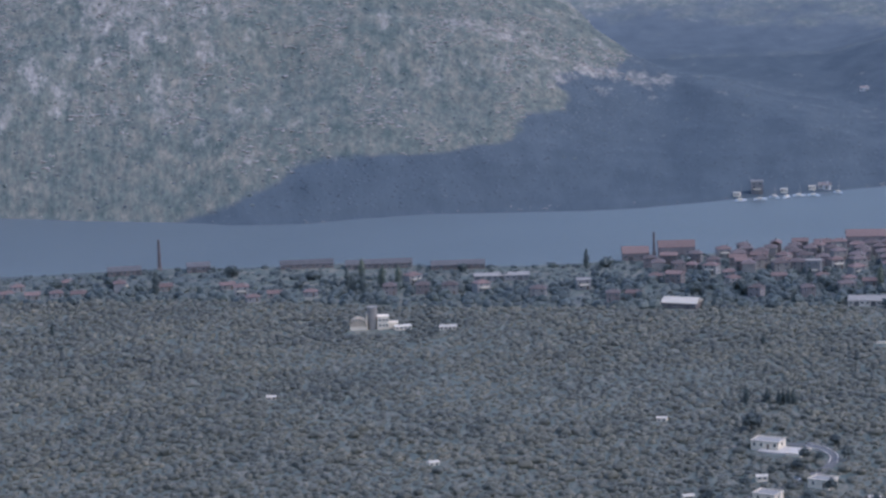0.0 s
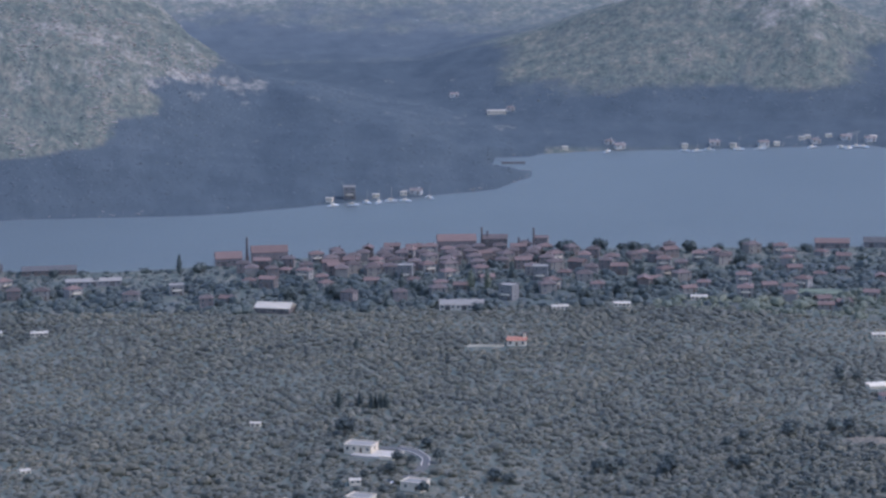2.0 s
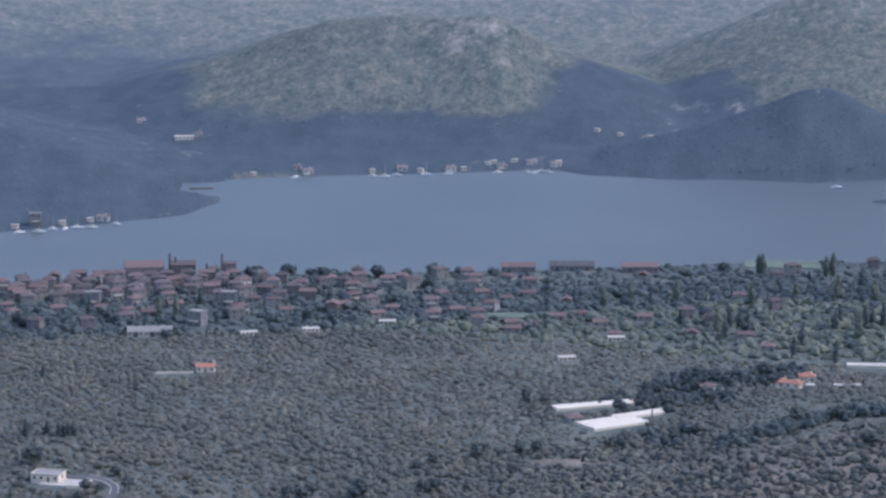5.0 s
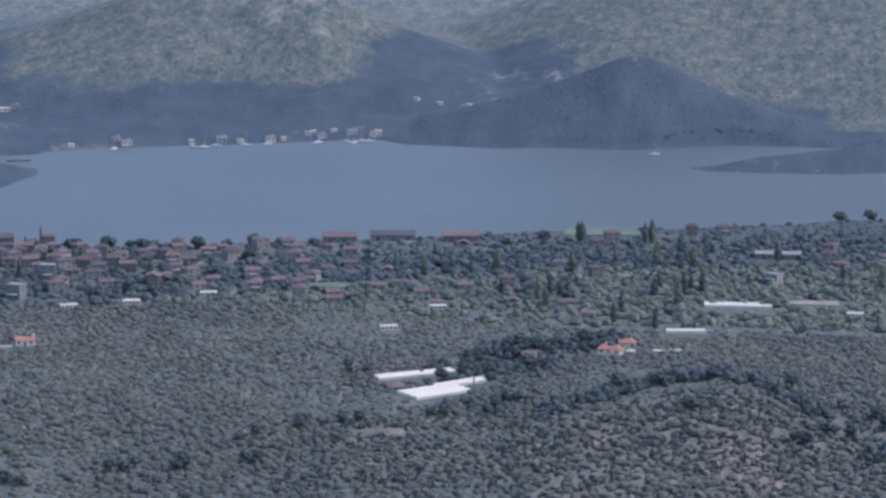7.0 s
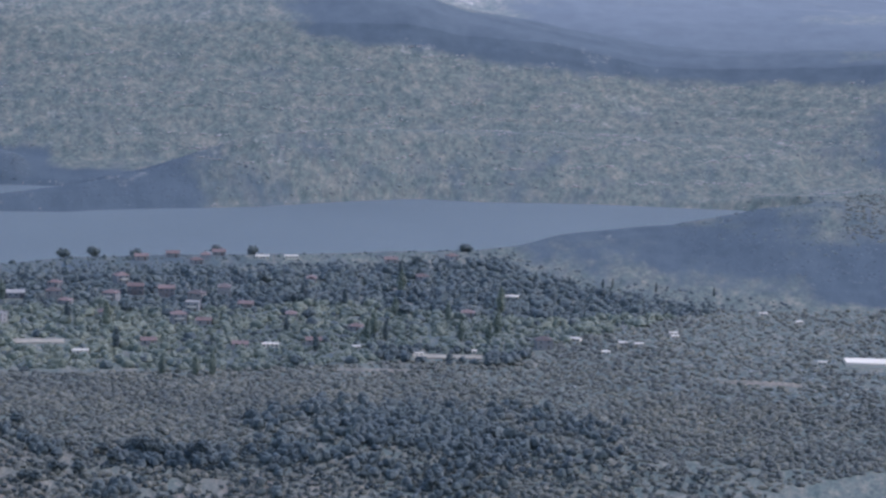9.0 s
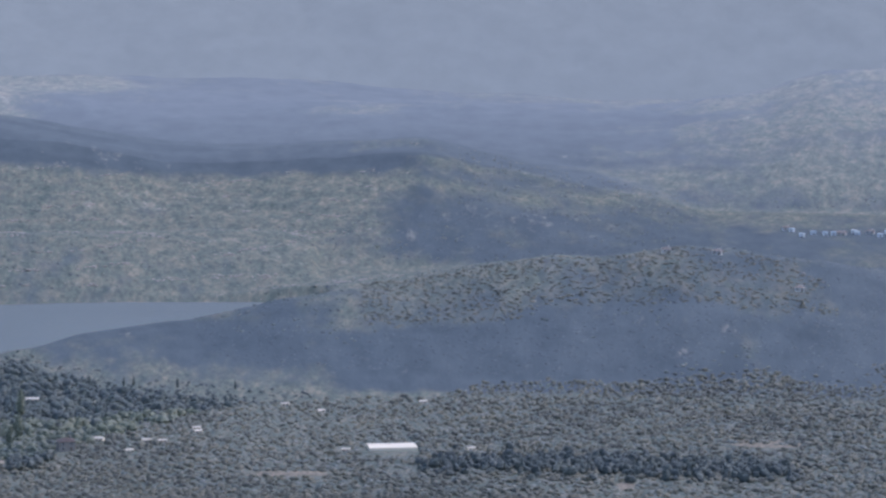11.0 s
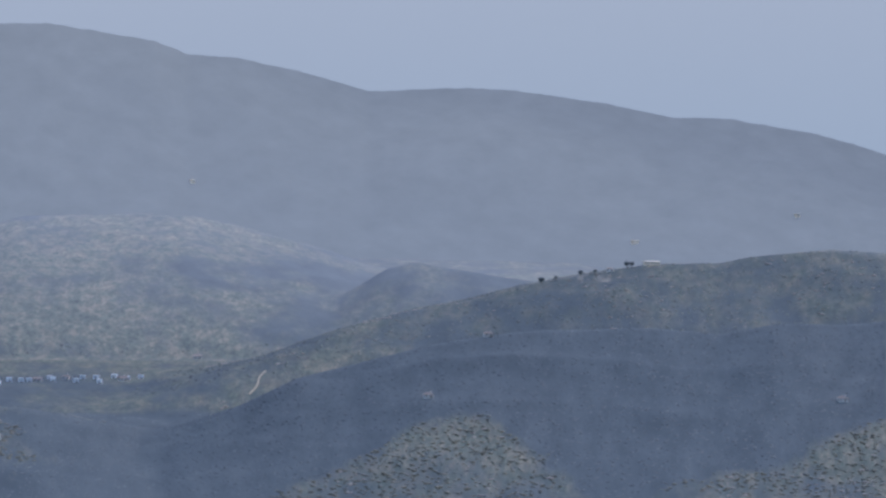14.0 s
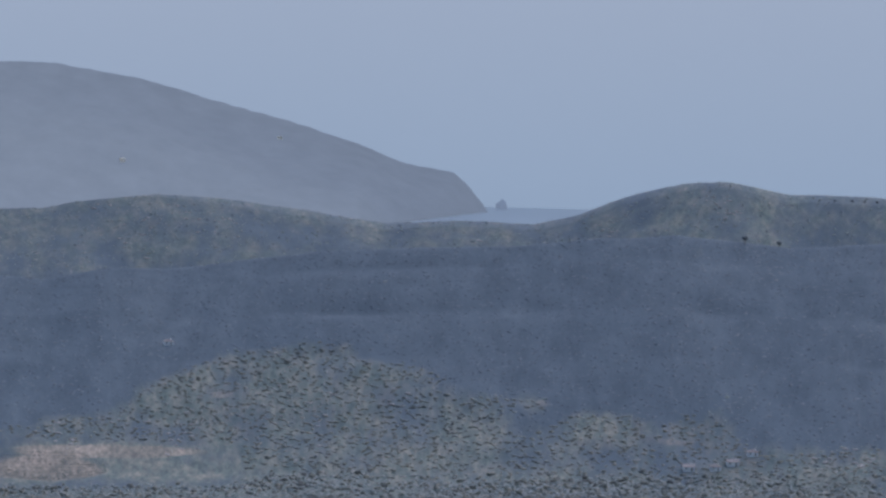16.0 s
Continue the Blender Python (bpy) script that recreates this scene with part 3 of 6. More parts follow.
def crown(rng, lobes, sprays, size, flat=0.75, low=0.2, spread=0.55, rad0=0.40, coarse=False):
    """A crown about 1 m in radius, resting at z=0: a few lobes of dense twigs with sprays of leaves all round them."""
    V, F, n = [], [], 0
    iv, jf = ico(1)
    jf = jf[iv[jf].mean(1)[:, 2] > -0.45]
    if coarse:
        iv = np.array([(1, 0, 0), (0.3, 0.95, 0), (-0.8, 0.6, 0), (-0.8, -0.6, 0), (0.3, -0.95, 0), (0.1, 0, 1), (0, 0, -0.8)], float)
        jf = np.array([(k, (k + 1) % 5, 5) for k in range(5)] + [((k + 1) % 5, k, 6) for k in range(5)])
    for k in range(lobes):
        a = rng.rand() * 6.283
        d = spread * (rng.rand() ** 0.5 if k else 0.1)
        c = np.array([math.cos(a) * d, math.sin(a) * d, low + flat * (0.45 + 0.5 * rng.rand())])
        rad = rad0 + 0.25 * rng.rand()
        v = iv * rad * np.array([1, 1, flat]) * (1 + 0.28 * (rng.rand(len(iv), 1) - 0.5)) + c
        V.append(v)
        F.append(jf + n)
        n += len(v)
        for s in range(sprays):
            w = rng.normal(size=3)
            w[2] = abs(w[2]) * 1.1 - 0.25
            w /= np.linalg.norm(w)
            p = c + w * rad * np.array([1, 1, flat]) * (0.9 + 0.3 * rng.rand())
            t1 = rng.normal(size=3)
            t1 /= np.linalg.norm(t1)
            t2 = np.cross(t1, w)
            t2 /= np.linalg.norm(t2) + 1e-6
            e = size * (0.6 + 0.8 * rng.rand())
            V.append(np.array([p + t1 * e, p - t1 * e * 0.6 + t2 * e * 0.7, p - t1 * e * 0.5 - t2 * e * 0.7]))
            F.append(np.array([[n, n + 1, n + 2]]))
            n += 3
    return np.concatenate(V), np.concatenate(F)


def dome(rng, segs, rings, sprays, size, flat=0.8, humps=4, cut=2.05):
    """A rounded crown about 1 m in radius, resting at z=0, with humps and loose sprays of leaves on it."""
    lobes = rng.normal(size=(humps, 3))
    lobes[:, 2] = np.abs(lobes[:, 2]) * 0.6
    lobes /= np.linalg.norm(lobes, axis=1)[:, None]

    def reach(d):
        return 0.66 + 0.36 * np.max(np.clip(d @ lobes.T, 0, 1) ** 5, axis=-1) + 0.07 * (rng.rand(len(d)) - 0.5)

    ways = [np.array([[0, 0, 1.0]])]
    for k in range(1, rings + 1):
        p = cut * k / rings
        a = 2 * math.pi * (np.arange(segs) + 0.5 * (k % 2)) / segs
        ways.append(np.stack([np.sin(p) * np.cos(a), np.sin(p) * np.sin(a), np.full(segs, np.cos(p))], -1))
    ways = np.concatenate(ways)
    V = ways * reach(ways)[:, None]
    F = [(0, 1 + i, 1 + (i + 1) % segs) for i in range(segs)]
    for k in range(rings - 1):
        p, q = 1 + k * segs, 1 + (k + 1) * segs
        for i in range(segs):
            j = (i + 1) % segs
            F += [(p + i, q + i, q + j), (p + i, q + j, p + j)]
    V, n = [V], len(V)
    w = rng.normal(size=(sprays, 3)) if sprays else np.zeros((0, 3))
    w[:, 2] = np.abs(w[:, 2]) - 0.2
    w /= np.linalg.norm(w, axis=1)[:, None] + 1e-9
    for d, q in zip(w, reach(w) if sprays else ()):
        t1 = rng.normal(size=3)
        t1 /= np.linalg.norm(t1)
        t2 = np.cross(t1, d)
        e = size * (0.6 + 0.8 * rng.rand())
        c = d * q * 1.02
        V.append(np.array([c + t1 * e + d * e * 0.4, c - t1 * e * 0.6 + t2 * e * 0.8, c - t1 * e * 0.5 - t2 * e * 0.8]))
        F.append((n, n + 1, n + 2))
        n += 3
    V = np.concatenate(V)
    V = (V + np.array([0, 0, -0.66 * math.cos(cut)])) * np.array([1, 1, flat])
    return V, np.array(F)


def scatter(name, shapes, places, mat, label, category, seed=0, squash=(0.85, 1.2), smooth=False):
    """Many plants of a kind that nobody could count, as one mesh. places: x, y, z, radius."""
    rng = np.random.RandomState(seed)
    pick = rng.randint(len(shapes), size=len(places))
    V, F, n = [], [], 0
    for k, (sv, sf) in enumerate(shapes):
        p = places[pick == k]
        if not len(p):
            continue
        a = rng.rand(len(p)) * 6.283
        ca, sa = np.cos(a)[:, None], np.sin(a)[:, None]
        s = p[:, 3:4]
        h = s * (squash[0] + (squash[1] - squash[0]) * rng.rand(len(p), 1))
        wide = 0.75 + 0.5 * rng.rand(len(p), 1)
        v = np.stack([(sv[:, 0] * ca * wide - sv[:, 1] * sa / wide) * s + p[:, 0:1], (sv[:, 0] * sa * wide + sv[:, 1] * ca / wide) * s + p[:, 1:2], sv[:, 2] * h + p[:, 2:3]], -1)
        V.append(v.reshape(-1, 3))
        F.append((sf[None] + (np.arange(len(p)) * len(sv))[:, None, None]).reshape(-1, 3) + n)
        n += v.shape[0] * v.shape[1]
    ob = new(name, raw_mesh(name, np.concatenate(V), np.concatenate(F), mat, smooth))
    return tagged(ob, label, category, kind="stuff")


def lattice(b0, b1, r0, r1, gap, seed, jitter=0.38):
    """Loosely planted places between two bearings and distances: bearing, distance, x, y."""
    rng = np.random.RandomState(seed)
    xs = [math.sin(radians(b)) * r for b in np.linspace(b0, b1, 30) for r in (r0, r1)]
    ys = [math.cos(radians(b)) * r for b in np.linspace(b0, b1, 30) for r in (r0, r1)]
    gx, gy = np.meshgrid(np.arange(min(xs), max(xs), gap), np.arange(min(ys), max(ys), gap))
    gx = gx + (rng.rand(*gx.shape) - 0.5) * 2 * jitter * gap
    gy = gy + (rng.rand(*gy.shape) - 0.5) * 2 * jitter * gap
    b, r = np.degrees(np.arctan2(gx, gy)).ravel(), np.hypot(gx, gy).ravel()
    k = (b > b0) & (b < b1) & (r > r0) & (r < r1)
    return b[k], r[k], gx.ravel()[k], gy.ravel()[k], rng


# clearings in the grove: bearing, distance, half width, half depth (metres), and turn of the long side in degrees
CLEARINGS = [(17.3, 1204, 11, 5, 8), (18.1, 1200, 9, 4, -6), (20.2, 1180, 6, 2, 0), (24.2, 1168, 5, 2, 10), (25.0, 1160, 7, 1.5, -8), (25.9, 1172, 6, 2, 5), (26.6, 1158, 4, 3, 0), (27.2, 1176, 7, 1.5, 0), (23.3, 1178, 6, 1.5, 6), (26.2, 1190, 6, 1.5, 0),
             (51.31, 1553, 17, 6, 0), (48.57, 1428, 4, 8, 0), (41.5, 1452, 22, 5, 0), (33.4, 1448, 20, 3, 0), (34.8, 1113, 4, 6, 20), (30.1, 1163, 4, 6, 10), (67.9, 1874, 64, 17, 0)]


def clear_of(x, y, rows, margin=0.0):
    ok = np.ones(len(x), bool)
    for b, r, hw, hd, turn in rows:
        cx, cy = math.sin(radians(b)) * r, math.cos(radians(b)) * r
        a = radians(-b + turn)
        u = (x - cx) * math.cos(a) + (y - cy) * math.sin(a)
        w = -(x - cx) * math.sin(a) + (y - cy) * math.cos(a)
        ok &= ~((np.abs(u) < hw + margin) & (np.abs(w) < hd + margin))
    return ok


# ---- buildings and other things ----
M["white_wall"] = plain("white limewash", (0.77, 0.645, 0.47), 0.85, 0.08, 0.5)
# town white, its colour darkened for the cloud shade and haze over the town
M["dim_white"] = plain("shade-toned whitewash", (0.31, 0.285, 0.255), 0.88, 0.12, 0.5)
M["cream_wall"] = plain("cream render", (0.58, 0.50, 0.40), 0.85, 0.1, 0.5)
M["grey_wall"] = plain("grey render", (0.24, 0.225, 0.21), 0.88, 0.12, 0.5)
M["pink_wall"] = plain("rose render", (0.235, 0.195, 0.175), 0.88, 0.12, 0.5)
M["stone_wall"] = plain("brown stone wall", (0.235, 0.195, 0.17), 0.92, 0.2, 0.9)
M["tiles"] = plain("clay roof tiles", (0.215, 0.145, 0.122), 0.85, 0.2, 1.2)
M["old_tiles"] = plain("weathered clay roof tiles", (0.17, 0.132, 0.118), 0.9, 0.25, 1.0)
M["concrete"] = plain("concrete roof", (0.30, 0.27, 0.23), 0.9, 0.12, 0.6)
M["sheet"] = plain("pale sheet metal roof", (0.54, 0.465, 0.35), 0.5, 0.08, 0.3, 0.0, 0.4)
M["dark_sheet"] = plain("dark corrugated roof", (0.13, 0.12, 0.112), 0.9, 0.2, 0.5)
M["glass"] = plain("window glass", (0.06, 0.07, 0.08), 0.15, 0.1, 1.0, 0.0, 0.6)
M["frame"] = plain("painted window frame", (0.45, 0.43, 0.40), 0.6, 0.1, 2.0)
M["door"] = plain("dark timber door", (0.14, 0.10, 0.075), 0.7, 0.2, 2.0)
M["film"] = plain("white greenhouse film", (0.68, 0.575, 0.42), 0.45, 0.05, 0.25, 0.0, 0.4)
M["brick"] = plain("smoke-stained brick", (0.16, 0.125, 0.112), 0.9, 0.22, 1.4)
M["asphalt"] = plain("worn asphalt", (0.135, 0.128, 0.118), 0.9, 0.12, 0.3)
M["paving"] = plain("pale concrete paving", (0.50, 0.44, 0.36), 0.9, 0.1, 0.4)
M["rubber"] = plain("tyre rubber", (0.03, 0.03, 0.03), 0.9, 0.1, 3.0)
M["paint"] = plain("white vehicle paint", (0.7, 0.7, 0.68), 0.35, 0.05, 1.0, 0.0, 0.5)
M["hull"] = plain("white boat hull", (0.74, 0.74, 0.72), 0.4, 0.08, 1.0, 0.0, 0.5)
M["stubble"] = plain("pale stubble and dust", (0.34, 0.29, 0.21), 0.95, 0.2, 0.12)
M["timber"] = plain("weathered timber", (0.16, 0.13, 0.10), 0.85, 0.2, 2.0)


def block(bm, x0, x1, y0, y1, z0, z1):
    v = [bm.verts.new(p) for p in ((x0, y0, z0), (x1, y0, z0), (x1, y1, z0), (x0, y1, z0), (x0, y0, z1), (x1, y0, z1), (x1, y1, z1), (x0, y1, z1))]
    for f in ((3, 2, 1, 0), (4, 5, 6, 7), (0, 1, 5, 4), (1, 2, 6, 5), (2, 3, 7, 6), (3, 0, 4, 7)):
        bm.faces.new([v[i] for i in f])
    return bm


def boxed(name, size, mat, parent, label=""):
    return part(name, block(bmesh.new(), *size), mat, parent, label)


def roof_mesh(w, d, z, rise, kind, over=0.45, thick=0.18):
    """A hipped or gabled roof, ridge along x, with eaves of its own thickness."""
    bm = bmesh.new()
    X, Y = w / 2 + over, d / 2 + over
    run = (w / 2 - d / 2 if w > d else 0.6) if kind == "hip" else X
    for dz in (0.0, -thick):
        e = [bm.verts.new((sx * X, sy * Y, z + dz)) for sx, sy in ((-1, -1), (1, -1), (1, 1), (-1, 1))]
        t = [bm.verts.new((-run, 0, z + rise + dz)), bm.verts.new((run, 0, z + rise + dz))]
        faces = [(e[0], e[1], t[1], t[0]), (e[2], e[3], t[0], t[1]), (e[1], e[2], t[1]), (e[3], e[0], t[0])]
        for f in faces:
            bm.faces.new(f if dz == 0 else f[::-1])
        if dz == 0:
            top = e
    for i in range(4):
        bm.faces.new((top[(i + 1) % 4], top[i], e[i], e[(i + 1) % 4]))
    return bm


def window(parent, x, y, z, side, w=1.0, h=1.25):
    """A framed window on the front (0), right (1) or left (-1) wall."""
    if side == 0:
        f = boxed("window", (x - w / 2 - 0.08, x + w / 2 + 0.08, y - 0.06, y + 0.05, z - 0.08, z + h + 0.08), M["frame"], parent)
        boxed("pane", (x - w / 2, x + w / 2, y - 0.085, y - 0.03, z, z + h), M["glass"], f, "dark glass pane")
    else:
        a, b = (x - 0.05, x + 0.06) if side > 0 else (x - 0.06, x + 0.05)
        f = boxed("window", (a, b, y - w / 2 - 0.08, y + w / 2 + 0.08, z - 0.08, z + h + 0.08), M["frame"], parent)
        a, b = (x + 0.03, x + 0.085) if side > 0 else (x - 0.085, x - 0.03)
        boxed("pane", (a, b, y - w / 2, y + w / 2, z, z + h), M["glass"], f, "dark glass pane")
    return f


def gable_end(ob, sx, w, d, low, top, wall):
    """The triangle of wall under one end of a gabled roof."""
    bm = bmesh.new()
    v = [bm.verts.new(p) for p in ((sx * w / 2, -d / 2, low), (sx * w / 2, d / 2, low), (sx * w / 2, 0, top),
                                   (sx * (w / 2 - 0.3), -d / 2, low), (sx * (w / 2 - 0.3), d / 2, low), (sx * (w / 2 - 0.3), 0, top))]
    for f in ((0, 1, 2), (5, 4, 3), (0, 3, 4, 1), (1, 4, 5, 2), (2, 5, 3, 0)):
        bm.faces.new([v[i] for i in f])
    return part("gable_end", bm, wall, ob)


def house(label, w, d, storeys, roof, wall, cover, columns=3, chimney=True, balcony=False, category="house", name="house", rise=None, group=""):
    """A house facing -y, with its parts, its base at the origin."""
    ob = tagged(new(name), label, category, group)
    h = 0.3 + 2.6 * storeys
    boxed("wall", (-w / 2, w / 2, -d / 2, d / 2, -1.5, h), wall, ob)
    if roof == "flat":
        bm = bmesh.new()
        block(bm, -w / 2 - 0.25, w / 2 + 0.25, -d / 2 - 0.25, d / 2 + 0.25, h, h + 0.22)
        part("roof", bm, cover, ob, "flat concrete roof")
        bm = bmesh.new()
        for x0, x1, y0, y1 in ((-w / 2 - .25, w / 2 + .25, -d / 2 - .25, -d / 2 - .05), (-w / 2 - .25, w / 2 + .25, d / 2 + .05, d / 2 + .25),
                               (-w / 2 - .25, -w / 2 - .05, -d / 2 - .05, d / 2 + .05), (w / 2 + .05, w / 2 + .25, -d / 2 - .05, d / 2 + .05)):
            block(bm, x0, x1, y0, y1, h + 0.22, h + 0.6)
        part("parapet", bm, wall, ob)
    else:
        part("roof", roof_mesh(w, d, h + 0.02, rise or d * 0.24, roof), cover, ob, "clay tile roof" if cover in (M["tiles"], M["old_tiles"]) else "")
        if roof == "gable":
            for sx in (-1, 1):
                gable_end(ob, sx, w, d, h - 0.2, h + (rise or d * 0.24) * (d / 2) / (d / 2 + 0.45) - 0.2, wall)
    if chimney:
        boxed("chimney", (w * 0.22, w * 0.22 + 0.7, -0.35, 0.35, h - 0.2, h + (0.9 if roof == "flat" else (rise or d * 0.24) + 0.7)), wall, ob)
    for s in range(storeys):
        z = 1.1 + 2.6 * s
        for k in range(columns):
            x = -w / 2 + w * (k + 0.5) / columns
            if s == 0 and k == columns // 2:
                boxed("door", (x - 0.5, x + 0.5, -d / 2 - 0.07, -d / 2 + 0.05, 0.0, 2.15), M["door"], ob)
            else:
                window(ob, x, -d / 2, z, 0)
        window(ob, w / 2, 0.0, z, 1)
    if balcony:
        b = boxed("balcony", (-w * 0.3, w * 0.3, -d / 2 - 1.4, -d / 2 - 0.01, 2.7, 2.9), M["concrete"], ob)
        bm = bmesh.new()
        block(bm, -w * 0.3, w * 0.3, -d / 2 - 1.4, -d / 2 - 1.33, 2.9, 3.8)
        block(bm, -w * 0.3, -w * 0.3 + 0.07, -d / 2 - 1.33, -d / 2 - 0.01, 2.9, 3.8)
        block(bm, w * 0.3 - 0.07, w * 0.3, -d / 2 - 1.33, -d / 2 - 0.01, 2.9, 3.8)
        part("railing", bm, M["white_wall"], b)
    return ob


def shed(label, w, d, h, rise, wall, cover, bays=4, name="shed", category="shed"):
    """A long low building with a gabled roof, roller doors and a row of high windows."""
    ob = tagged(new(name), label, category)
    boxed("wall", (-w / 2, w / 2, -d / 2, d / 2, -1.5, h), wall, ob)
    part("roof", roof_mesh(w, d, h + 0.02, rise, "gable", 0.3, 0.12), cover, ob)
    for sx in (-1, 1):
        gable_end(ob, sx, w, d, h - 0.1, h + rise * (d / 2) / (d / 2 + 0.3) - 0.14, wall)
    for k in range(bays):
        x = -w / 2 + w * (k + 0.5) / bays
        if k % 3 == 1 and h > 3:
            boxed("roller_door", (x - 1.4, x + 1.4, -d / 2 - 0.08, -d / 2 + 0.05, 0, min(3.0, h - 0.4)), M["dark_sheet"], ob)
        else:
            window(ob, x, -d / 2, h * 0.5, 0, min(1.6, w / bays * 0.5), min(1.0, h * 0.3))
    return ob


def greenhouse(label, spans, width, length, h=2.4, rise=1.5):
    """A row of joined arched tunnels under white film; the tunnels run along y."""
    ob = tagged(new("greenhouse"), label, "greenhouse")
    total = spans * width
    for s in range(spans):
        x0 = -total / 2 + s * width
        bm = bmesh.new()
        prof = [(x0 + 0.02, h)] + [(x0 + width * (0.5 - 0.49 * math.cos(math.pi * k / 8)), h + rise * math.sin(math.pi * k / 8)) for k in range(1, 8)] + [(x0 + width - 0.02, h)]
        for y0, y1 in ((-length / 2, length / 2),):
            a = [bm.verts.new((x, y0, z)) for x, z in prof]
            b = [bm.verts.new((x, y1, z)) for x, z in prof]
            for i in range(len(prof) - 1):
                bm.faces.new((a[i], a[i + 1], b[i + 1], b[i]))
            bm.faces.new(a[::-1])
            bm.faces.new(b)
            bm.faces.new((a[-1], a[0], b[0], b[-1]))
        part("tunnel", bm, M["film"], ob)
        bm = bmesh.new()
        block(bm, x0 + 0.06, x0 + width - 0.06, -length / 2 - 0.04, -length / 2 + 0.02, -0.5, h)
        part("end_wall", bm, M["film"], ob)
    bm = bmesh.new()
    block(bm, -total / 2 + 0.02, -total / 2 + 0.1, -length / 2 + 0.05, length / 2, -0.5, h - 0.01)
    part("side_wall", bm, M["film"], ob)
    bm = bmesh.new()
    block(bm, total / 2 - 0.1, total / 2 - 0.02, -length / 2 + 0.05, length / 2, -0.5, h - 0.01)
    part("side_wall", bm, M["film"], ob)
    for s in range(spans + 1):
        x = -total / 2 + s * width
        boxed("gutter", (x - 0.1, x + 0.1, -length / 2, length / 2, h - 0.05, h + 0.06), M["sheet"], ob)
    return ob


def smokestack(h, r0, label="tall tapering brick factory chimney"):
    ob = tagged(new("factory_chimney"), label, "chimney")
    bm = bmesh.new()
    bmesh.ops.create_cone(bm, cap_ends=True, segments=14, radius1=r0, radius2=r0 * 0.6, depth=h, matrix=Matrix.Translation((0, 0, h / 2)))
    part("shaft", bm, M["brick"], ob)
    bm = bmesh.new()
    bmesh.ops.create_cone(bm, cap_ends=True, segments=14, radius1=r0 * 0.66, radius2=r0 * 0.78, depth=0.6, matrix=Matrix.Translation((0, 0, h + 0.15)))
    part("crown", bm, M["stone_wall"], ob)
    boxed("plinth", (-r0 * 1.3, r0 * 1.3, -r0 * 1.3, r0 * 1.3, -1.0, 1.6), M["stone_wall"], ob)
    return ob


def boat(label, length, mast):
    ob = tagged(new("boat"), label, "boat", "boats along the far shore")
    bm = bmesh.new()
    rows = []
    for k, (u, w) in enumerate(((-0.5, 0.34), (-0.2, 0.5), (0.15, 0.46), (0.38, 0.25), (0.5, 0.02))):
        b = length * 0.32
        rows.append([bm.verts.new((u * length, s * w * b, z + 0.12 * k * k * 0.1)) for s, z in ((-1, 0.9), (-0.6, -0.35), (0.6, -0.35), (1, 0.9))])
    for a, b in zip(rows, rows[1:]):
        for i in range(3):
            bm.faces.new((a[i], b[i], b[i + 1], a[i + 1]))
        bm.faces.new((a[3], b[3], b[0], a[0]))
    bm.faces.new(rows[0])
    part("hull", bm, M["hull"], ob)
    boxed("cabin", (-length * 0.22, length * 0.12, -length * 0.09, length * 0.09, 0.85, 1.9), M["white_wall"], ob)
    if mast:
        bm = bmesh.new()
        bmesh.ops.create_cone(bm, cap_ends=True, segments=6, radius1=0.09, radius2=0.05, depth=length * 1.1, matrix=Matrix.Translation((length * 0.05, 0, 0.9 + length * 0.55)))
        part("mast", bm, M["sheet"], ob)
    return ob


def car(label, paint):
    ob = tagged(new("car"), label, "car")
    bm = bmesh.new()
    block(bm, -2.1, 2.1, -0.85, 0.85, 0.35, 0.95)
    bmesh.ops.bevel(bm, geom=bm.edges[:], offset=0.12, segments=2, affect="EDGES")
    body = part("body", bm, paint, ob)
    bm = bmesh.new()
    block(bm, -1.5, 0.9, -0.75, 0.75, 0.93, 1.5)
    for v in bm.verts:
        if v.co.z > 1.2:
            v.co.x *= 0.75
            v.co.y *= 0.85
    part("cabin", bm, M["glass"], ob)
    for x in (-1.35, 1.35):
        for y in (-0.8, 0.8):
            bm = bmesh.new()
            bmesh.ops.create_cone(bm, cap_ends=True, segments=14, radius1=0.33, radius2=0.33, depth=0.22, matrix=pose(x, y, 0.33, 90))
            part("wheel", bm, M["rubber"], ob)
    return ob


PROTO = {}


def put(key, make, b, r, turn=0.0, dz=0.0, clear=None, label=""):
    """Set up a thing at a bearing and a distance, its front towards the viewpoint but for the turn."""
    p = at(b, r)
    if p.z < 1.2 and key != "boat":
        p.z = 1.2
    m = Matrix.Translation(p + Vector((0, 0, dz))) @ pose(0, 0, 0, 0, 0, -b + turn)
    if key in PROTO:
        ob = copy_thing(PROTO[key], m)
    else:
        ob = PROTO[key] = make()
        ob.matrix_basis = m
    if label:
        tagged(ob, label)
    if clear:
        CLEARINGS.append((b, r - clear[1] * 0.25, clear[0] * 0.85, clear[1] * 0.95, turn))
    return ob


TOWN = "houses of the shore town"
# cream with the town's shade and haze put into its colour
M["town_cream"] = plain("shade-toned cream render", (0.30, 0.265, 0.225), 0.88, 0.12, 0.5)
M["new_tiles"] = plain("new red roof tiles", (0.44, 0.20, 0.13), 0.85, 0.15, 1.0)
# tiles and render of the far houses; haze is imitated by their paler colour
M["pale_tiles"] = plain("roof tiles paled for haze", (0.29, 0.235, 0.205), 0.9, 0.2, 1.0)
M["pale_wall"] = plain("render paled for haze", (0.60, 0.56, 0.50), 0.9, 0.15, 0.5)
